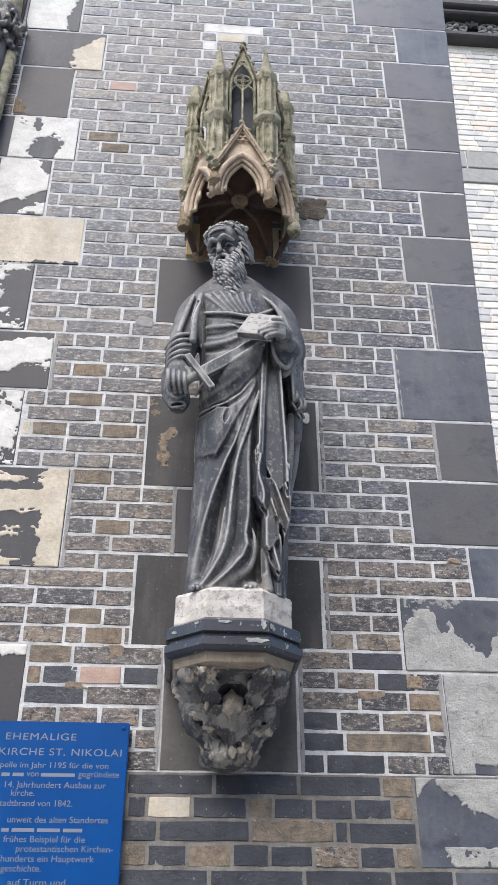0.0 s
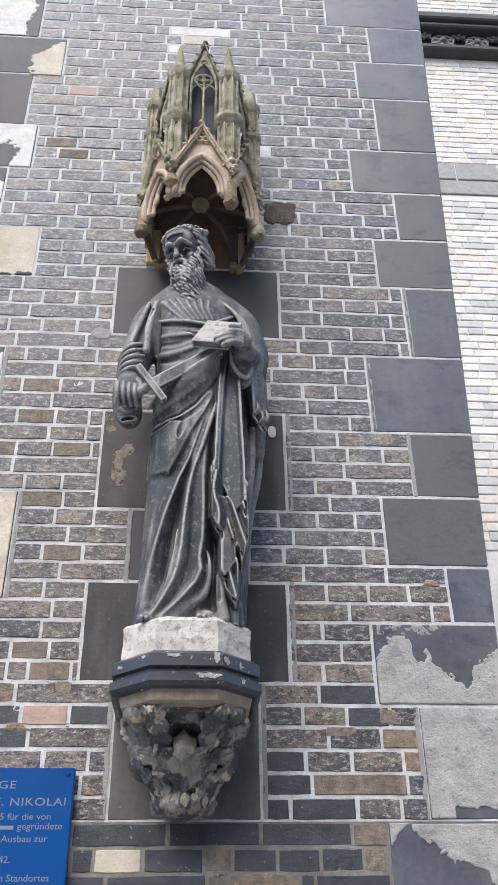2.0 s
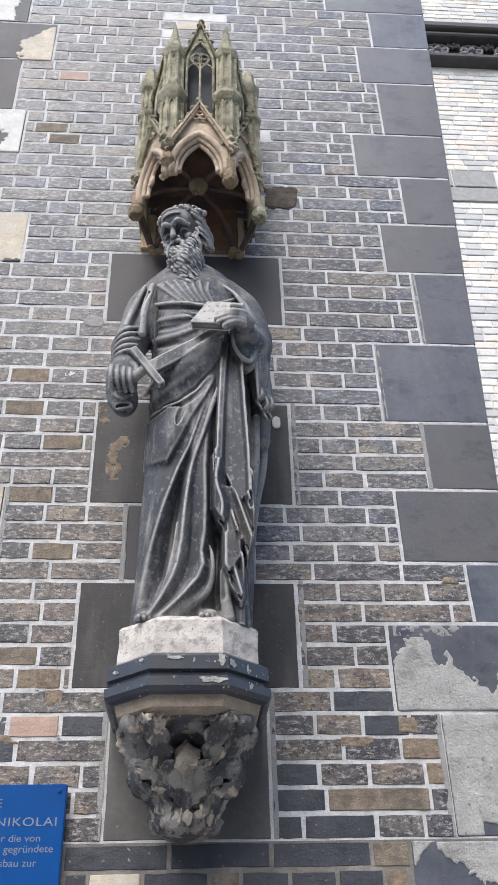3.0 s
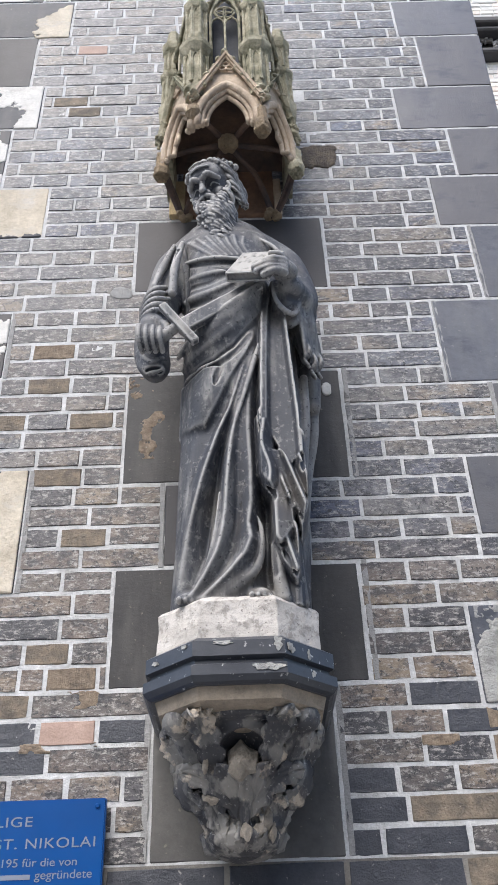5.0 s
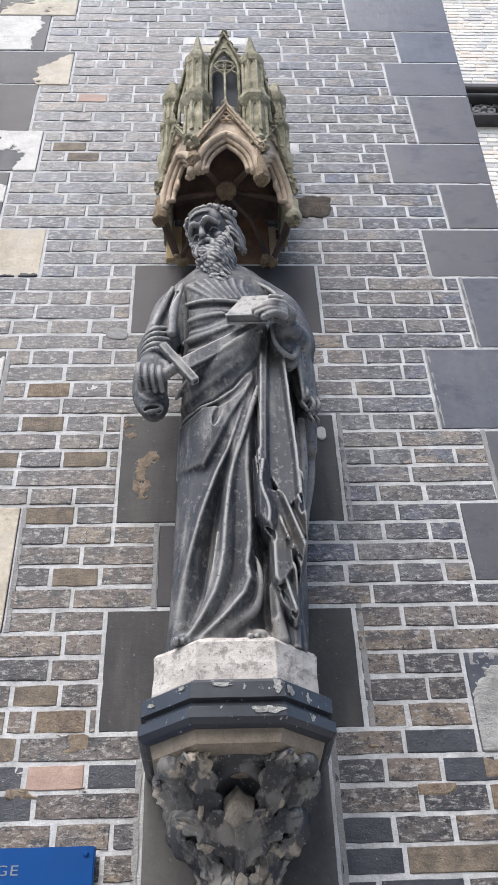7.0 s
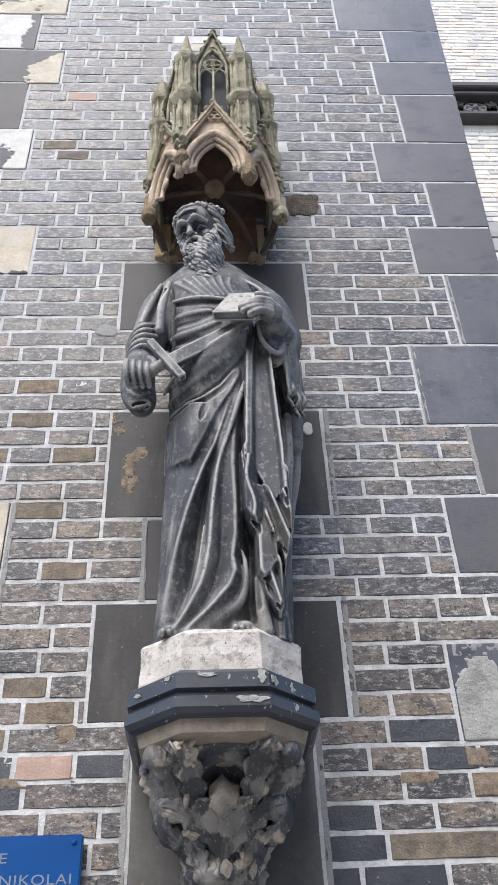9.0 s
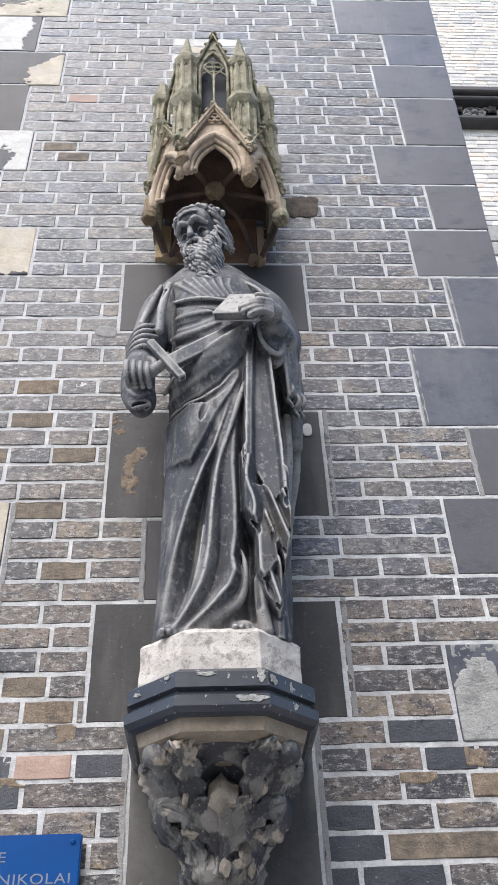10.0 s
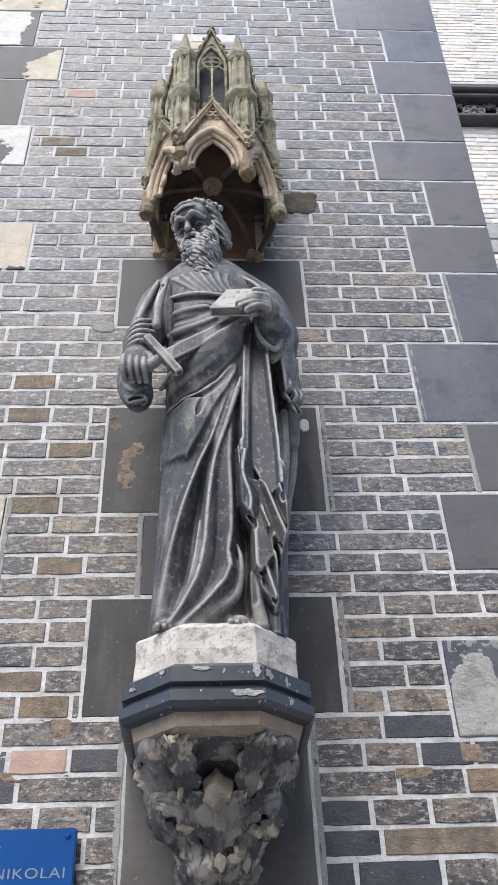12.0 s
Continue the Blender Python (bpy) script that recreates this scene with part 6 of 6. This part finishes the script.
bars(-0.64, 1.953, 0.022, 0.030)
bars(-0.533, 1.953, 0.092)
bars(-0.62, 1.813, 0.019, 0.059, 0.06, 0.051)


# ---- the wall beyond the corner, with a carved frieze ----
# brick tones raised to stand in for bright sunlight on this wall
M_FARBRICK = Mat("sun_paled_yellow_brick", 0.8)
rnd = M_FARBRICK.node("ShaderNodeNewGeometry").outputs["Random Per Island"]
fc = M_FARBRICK.ramp(rnd, (0.0, (0.42, 0.41, 0.40)), (0.35, (0.56, 0.54, 0.51)), (0.7, (0.66, 0.62, 0.55)), (0.93, (0.60, 0.51, 0.44)), (1.0, (0.74, 0.71, 0.65)))
fc = M_FARBRICK.mix(M_FARBRICK.math("MULTIPLY", M_FARBRICK.step(M_FARBRICK.noise(9, 5, 0.65), 0.45, 0.7), 0.4), fc, (0.30, 0.29, 0.29))
M_FARBRICK.colour(fc).bump((M_FARBRICK.noise(25, 4), 0.5, 0.01))
M_FARMORTAR = stone("pale_far_mortar", (0.56, 0.54, 0.51), (0.68, 0.66, 0.63), 4, (0.8, 0.95), 0.5)
M_BLACKSTONE = stone("sooty_carved_stone", (0.030, 0.028, 0.030), (0.075, 0.072, 0.074), 4, (0.6, 0.85), 0.5)
FRIEZE_LOW, FRIEZE_TOP = 12.43, 12.98
side_wall = thing("wall_side", "yellow brick wall set back beyond the corner, paled to look sunlit", "wall", kind="structure")
bm = bmesh.new()
loft(bm, [[(0.6, FAR + 0.012, z), (9.0, FAR + 0.012, z), (9.0, FAR + 0.5, z), (0.6, FAR + 0.5, z)] for z in (0.0, 24.0)])
bmesh.ops.recalc_face_normals(bm, faces=bm.faces)
under(part("mortar_bed", bm, M_FARMORTAR), side_wall)
rf = random.Random(31)
vs, fs = [], []


def far_brick(x0, x1, z0, z1, proud):
    n = len(vs)
    e = 0.008
    for y, i in ((FAR + 0.05, 0.0), (FAR + 0.004 - proud, 0.0), (FAR - proud, e)):
        vs.extend([(x0 + i, y, z0 + i), (x1 - i, y, z0 + i), (x1 - i, y, z1 - i), (x0 + i, y, z1 - i)])
    for k in (0, 4):
        fs.extend([[n + k + i, n + k + (i + 1) % 4, n + k + 4 + (i + 1) % 4, n + k + 4 + i] for i in range(4)])
    fs.append([n + 8, n + 9, n + 10, n + 11])


z = 5.0
row = 0
while z < 20.0:
    z1 = z + 0.098
    if not (z1 > FRIEZE_LOW and z < FRIEZE_TOP) and not 9.72 < z + 0.05 < 10.28:
        x = 1.0 + rf.uniform(0, 0.2)
        while x < 5.6:
            n = (0.37 if row % 2 else 0.185) * rf.uniform(0.92, 1.08)
            far_brick(x, x + n - 0.014, z, z1 - 0.014, rf.uniform(-0.002, 0.006))
            x += n
    z = z1
    row += 1
me = bpy.data.meshes.new("bricks")
me.from_pydata(vs, [], fs)
me.materials.append(M_FARBRICK.m)
tagged(under(new("bricks", me), side_wall), kind="stuff")
for x0, x1, z0, z1, m in ((1.3, 3.08, 9.98, 10.27, M_CEMENT), (3.10, 3.62, 9.98, 10.27, M_CEMENT), (1.3, 3.66, 9.72, 9.96, M_CEMENT), (3.70, 5.4, 9.72, 10.27, M_PLASTER), (2.2, 2.62, 15.2, 15.5, M_PLASTER), (2.66, 3.3, 15.2, 15.5, M_CREAM)):
    ob = part("stone_block", solid([(x0, z0), (x1, z0), (x1, z1), (x0, z1)], FAR - 0.012, FAR + 0.05, 0.008), m)
    under(ob, side_wall)
frieze = thing("frieze", "sooty carved stone frieze of leaves between mouldings", "frieze", (3.0, FAR, FRIEZE_LOW), kind="structure")


def run(name, y0, z0, z1, material, label=""):
    return under(part(name, solid([(0.8, z0), (6.0, z0), (6.0, z1), (0.8, z1)], FAR - y0, FAR + 0.05, 0.02), material, None, label), frieze)


run("backing", 0.03, FRIEZE_LOW + 0.05, FRIEZE_TOP - 0.05, M_BLACKSTONE)
run("lower_moulding", 0.16, FRIEZE_LOW, FRIEZE_LOW + 0.09, M_BLACKSTONE)
run("upper_moulding", 0.24, FRIEZE_TOP - 0.17, FRIEZE_TOP - 0.09, M_BLACKSTONE)
run("drip", 0.30, FRIEZE_TOP - 0.07, FRIEZE_TOP + 0.05, M_SLATE, "grey weathered drip course")
bm = bmesh.new()
rl = random.Random(17)
for k in range(5):
    for i in range(6):
        a = 2 * math.pi * i / 6 + 0.4
        p = Vector((0.095 * math.cos(a), -0.04, 0.095 * math.sin(a)))
        m = Matrix.Translation(p) @ Euler((rl.uniform(-0.4, 0.4), -a, 0)).to_matrix().to_4x4() @ Matrix.Diagonal((0.10, 0.04, 0.042, 1))
        if k == 0:
            bmesh.ops.create_icosphere(bm, subdivisions=2, radius=1.0, matrix=m)
            for s in (-1, 1):
                q = p * 1.35 + Vector((0.05 * math.sin(a) * s, -0.01, -0.05 * math.cos(a) * s))
                bmesh.ops.create_icosphere(bm, subdivisions=1, radius=1.0, matrix=Matrix.Translation(q) @ Euler((0, -a - 0.9 * s, 0)).to_matrix().to_4x4() @ Matrix.Diagonal((0.062, 0.024, 0.020, 1)))
bmesh.ops.create_icosphere(bm, subdivisions=2, radius=0.05, matrix=Matrix.Translation((0, -0.07, 0)))
bm.normal_update()
flower = mesh_of("carved_leaf", bm)
flower.materials.append(stone("worn_carved_stone", (0.10, 0.098, 0.10), (0.26, 0.25, 0.245), 12, (0.6, 0.85), 0.6))
for x in (1.32, 1.80, 2.28, 2.76, 3.24, 3.72, 4.20, 4.68):
    ob = new("carved_leaf", flower)
    ob.location = (x, FAR - 0.04, FRIEZE_LOW + 0.23)
    ob.scale = (1.05, 1.0, 0.78)
    under(ob, frieze)
    ob = new("carved_leaf", flower)
    ob.location = (x + 0.24, FAR - 0.05, FRIEZE_LOW + 0.35)
    ob.scale = (0.60, 0.8, 0.34)
    under(ob, frieze)

# ---- edge of the portal: moulded arch and leaf capital ----
portal = thing("portal_arch", "weathered moulded stone arch with a leafy capital", "arch", (-1.2, 0, 4.2), kind="structure")


def sweep(name, x, y, r, z0, z1, bend, material, label=""):
    """A round shaft that bends away to the portal's side."""
    bm = bmesh.new()
    tube(bm, [(x - bend * (u * u), y, z0 + (z1 - z0) * u) for u in (0, 0.2, 0.4, 0.6, 0.8, 1.0)], r, 12)
    bmesh.ops.recalc_face_normals(bm, faces=bm.faces)
    return under(part(name, bm, material, None, label, True), portal)


sweep("shaft", -1.062, -0.045, 0.030, 3.95, 5.02, -0.02, M_MOSS, "green-stained shaft")
sweep("shaft", -1.105, -0.075, 0.034, 3.9, 5.05, -0.02, M_SLATE)
sweep("shaft", -1.165, -0.055, 0.040, 3.9, 5.05, -0.02, M_PLASTER)
sweep("moulding", -1.075, -0.040, 0.040, 5.22, 6.1, 0.10, M_MOSS, "green-stained arch moulding")
sweep("moulding", -1.145, -0.080, 0.036, 5.22, 6.1, 0.10, M_CREAM)
sweep("moulding", -1.22, -0.060, 0.045, 5.22, 6.1, 0.10, M_MOSS)
cap = Clay((-1.30, -0.22, 4.98), (-0.985, 0.02, 5.30), 0.005)
rk = random.Random(9)
cap.rod((-1.13, -0.05, 5.0), (-1.12, -0.05, 5.27), 0.07, 0.09, 0.01)
for i in range(46):
    a = rk.uniform(-0.3, math.pi + 0.1)
    zc = rk.uniform(5.03, 5.26)
    rr = 0.075 + 0.10 * (zc - 5.0)
    p = (-1.12 + rr * 1.1 * math.cos(a), -0.05 - rr * math.sin(a), zc)
    q = (p[0] + rk.uniform(-0.03, 0.03), p[1] - rk.uniform(0, 0.02), p[2] + rk.uniform(-0.03, 0.03))
    cap.rod(p, q, rk.uniform(0.010, 0.018), rk.uniform(0.006, 0.012), 0.003)
under(tagged(cap.build("leaf_capital", kl.m), "dark leaf-carved capital"), portal)
bm = bmesh.new()
loft(bm, [[(LEFT_END, -0.03, z), (-1.035, -0.03, z), (-1.035, 0.0, z), (LEFT_END, 0.0, z)] for z in (3.8, 6.4)])
bmesh.ops.recalc_face_normals(bm, faces=bm.faces)
under(part("jamb", bm, M_DARKSAND), portal)

# ---- ground, and an added unseen wall that shuts off the low sky ----
# unseen ground, its colour raised to bounce light up under the corbel
bm = bmesh.new()
loft(bm, [[(-60, -60, z), (60, -60, z), (60, 60, z), (-60, 60, z)] for z in (-0.3, 0.0)])
bmesh.ops.recalc_face_normals(bm, faces=bm.faces)
tagged(part("ground", bm, stone("pale_bounce_ground", (0.27, 0.265, 0.255), (0.40, 0.39, 0.375), 3, (0.7, 0.9), 0.5)), "unseen street ground, made pale to bounce light up", "ground", kind="structure")
bm = bmesh.new()
loft(bm, [[(-30, -12.4, z), (30, -12.4, z), (30, -12.0, z), (-30, -12.0, z)] for z in (0.0, 9.0)])
bmesh.ops.recalc_face_normals(bm, faces=bm.faces)
tagged(part("wall_sky_block", bm, stone("sky_block_grey", (0.20, 0.19, 0.18), (0.30, 0.29, 0.27), 1, (0.8, 0.9), 0.3)), "added unseen wall that blocks the low sky", "wall", kind="structure")


# ---- bricks of the wall, last of all ----
PLACES = [p for p in lay_bricks() if not any(a < p[0] < b and c < p[1] < d for a, b, c, d in canopy_stones())]
NEAR = sorted(PLACES, key=lambda p: abs(p[1] - 2.75) + 0.35 * abs(p[0]))[:270]
FARTHER = sorted(set(PLACES) - set(NEAR))
rb = random.Random(21)


def brick_pose(p):
    x, z, n, h, is_long = p
    h *= rb.uniform(0.97, 1.02)
    me = SHAPES[BRICK_LONG if is_long else BRICK_SHORT][rb.randrange(14)]
    size = (n / (BRICK_LONG if is_long else BRICK_SHORT), 1.0, h / COURSE)
    turn = Euler((rb.uniform(-0.010, 0.010), rb.uniform(-0.006, 0.006), rb.uniform(-0.004, 0.004)))
    return me, Matrix.LocRotScale((x, rb.uniform(-0.0010, 0.0004), z + rb.uniform(-0.001, 0.001)), turn, size)


for p in NEAR:
    me, m = brick_pose(p)
    ob = new("brick", me)
    ob.parent = wall
    ob.matrix_basis = m
vs, fs = [], []
for p in FARTHER:
    me, m = brick_pose(p)
    n0 = len(vs)
    vs += [m @ v.co for v in me.vertices]
    fs += [[n0 + i for i in f.vertices] for f in me.polygons]
me = bpy.data.meshes.new("bricks")
me.from_pydata(vs, [], fs)
me.materials.append(M_BRICK_REST)
rest = new("bricks", me)
rest.parent = wall
tagged(rest, kind="stuff")

# bricks of another firing
for x0, x1, z, material in ODD:
    z0, z1 = course(z)
    me, m = brick_pose(((x0 + x1) / 2, (z0 + z1) / 2, x1 - x0 - 0.0080, z1 - z0 - 0.0074, x1 - x0 > 0.16))
    ob = new("brick", me)
    ob.parent = wall
    ob.matrix_basis = m
    ob.material_slots[0].link = "OBJECT"
    ob.material_slots[0].material = material

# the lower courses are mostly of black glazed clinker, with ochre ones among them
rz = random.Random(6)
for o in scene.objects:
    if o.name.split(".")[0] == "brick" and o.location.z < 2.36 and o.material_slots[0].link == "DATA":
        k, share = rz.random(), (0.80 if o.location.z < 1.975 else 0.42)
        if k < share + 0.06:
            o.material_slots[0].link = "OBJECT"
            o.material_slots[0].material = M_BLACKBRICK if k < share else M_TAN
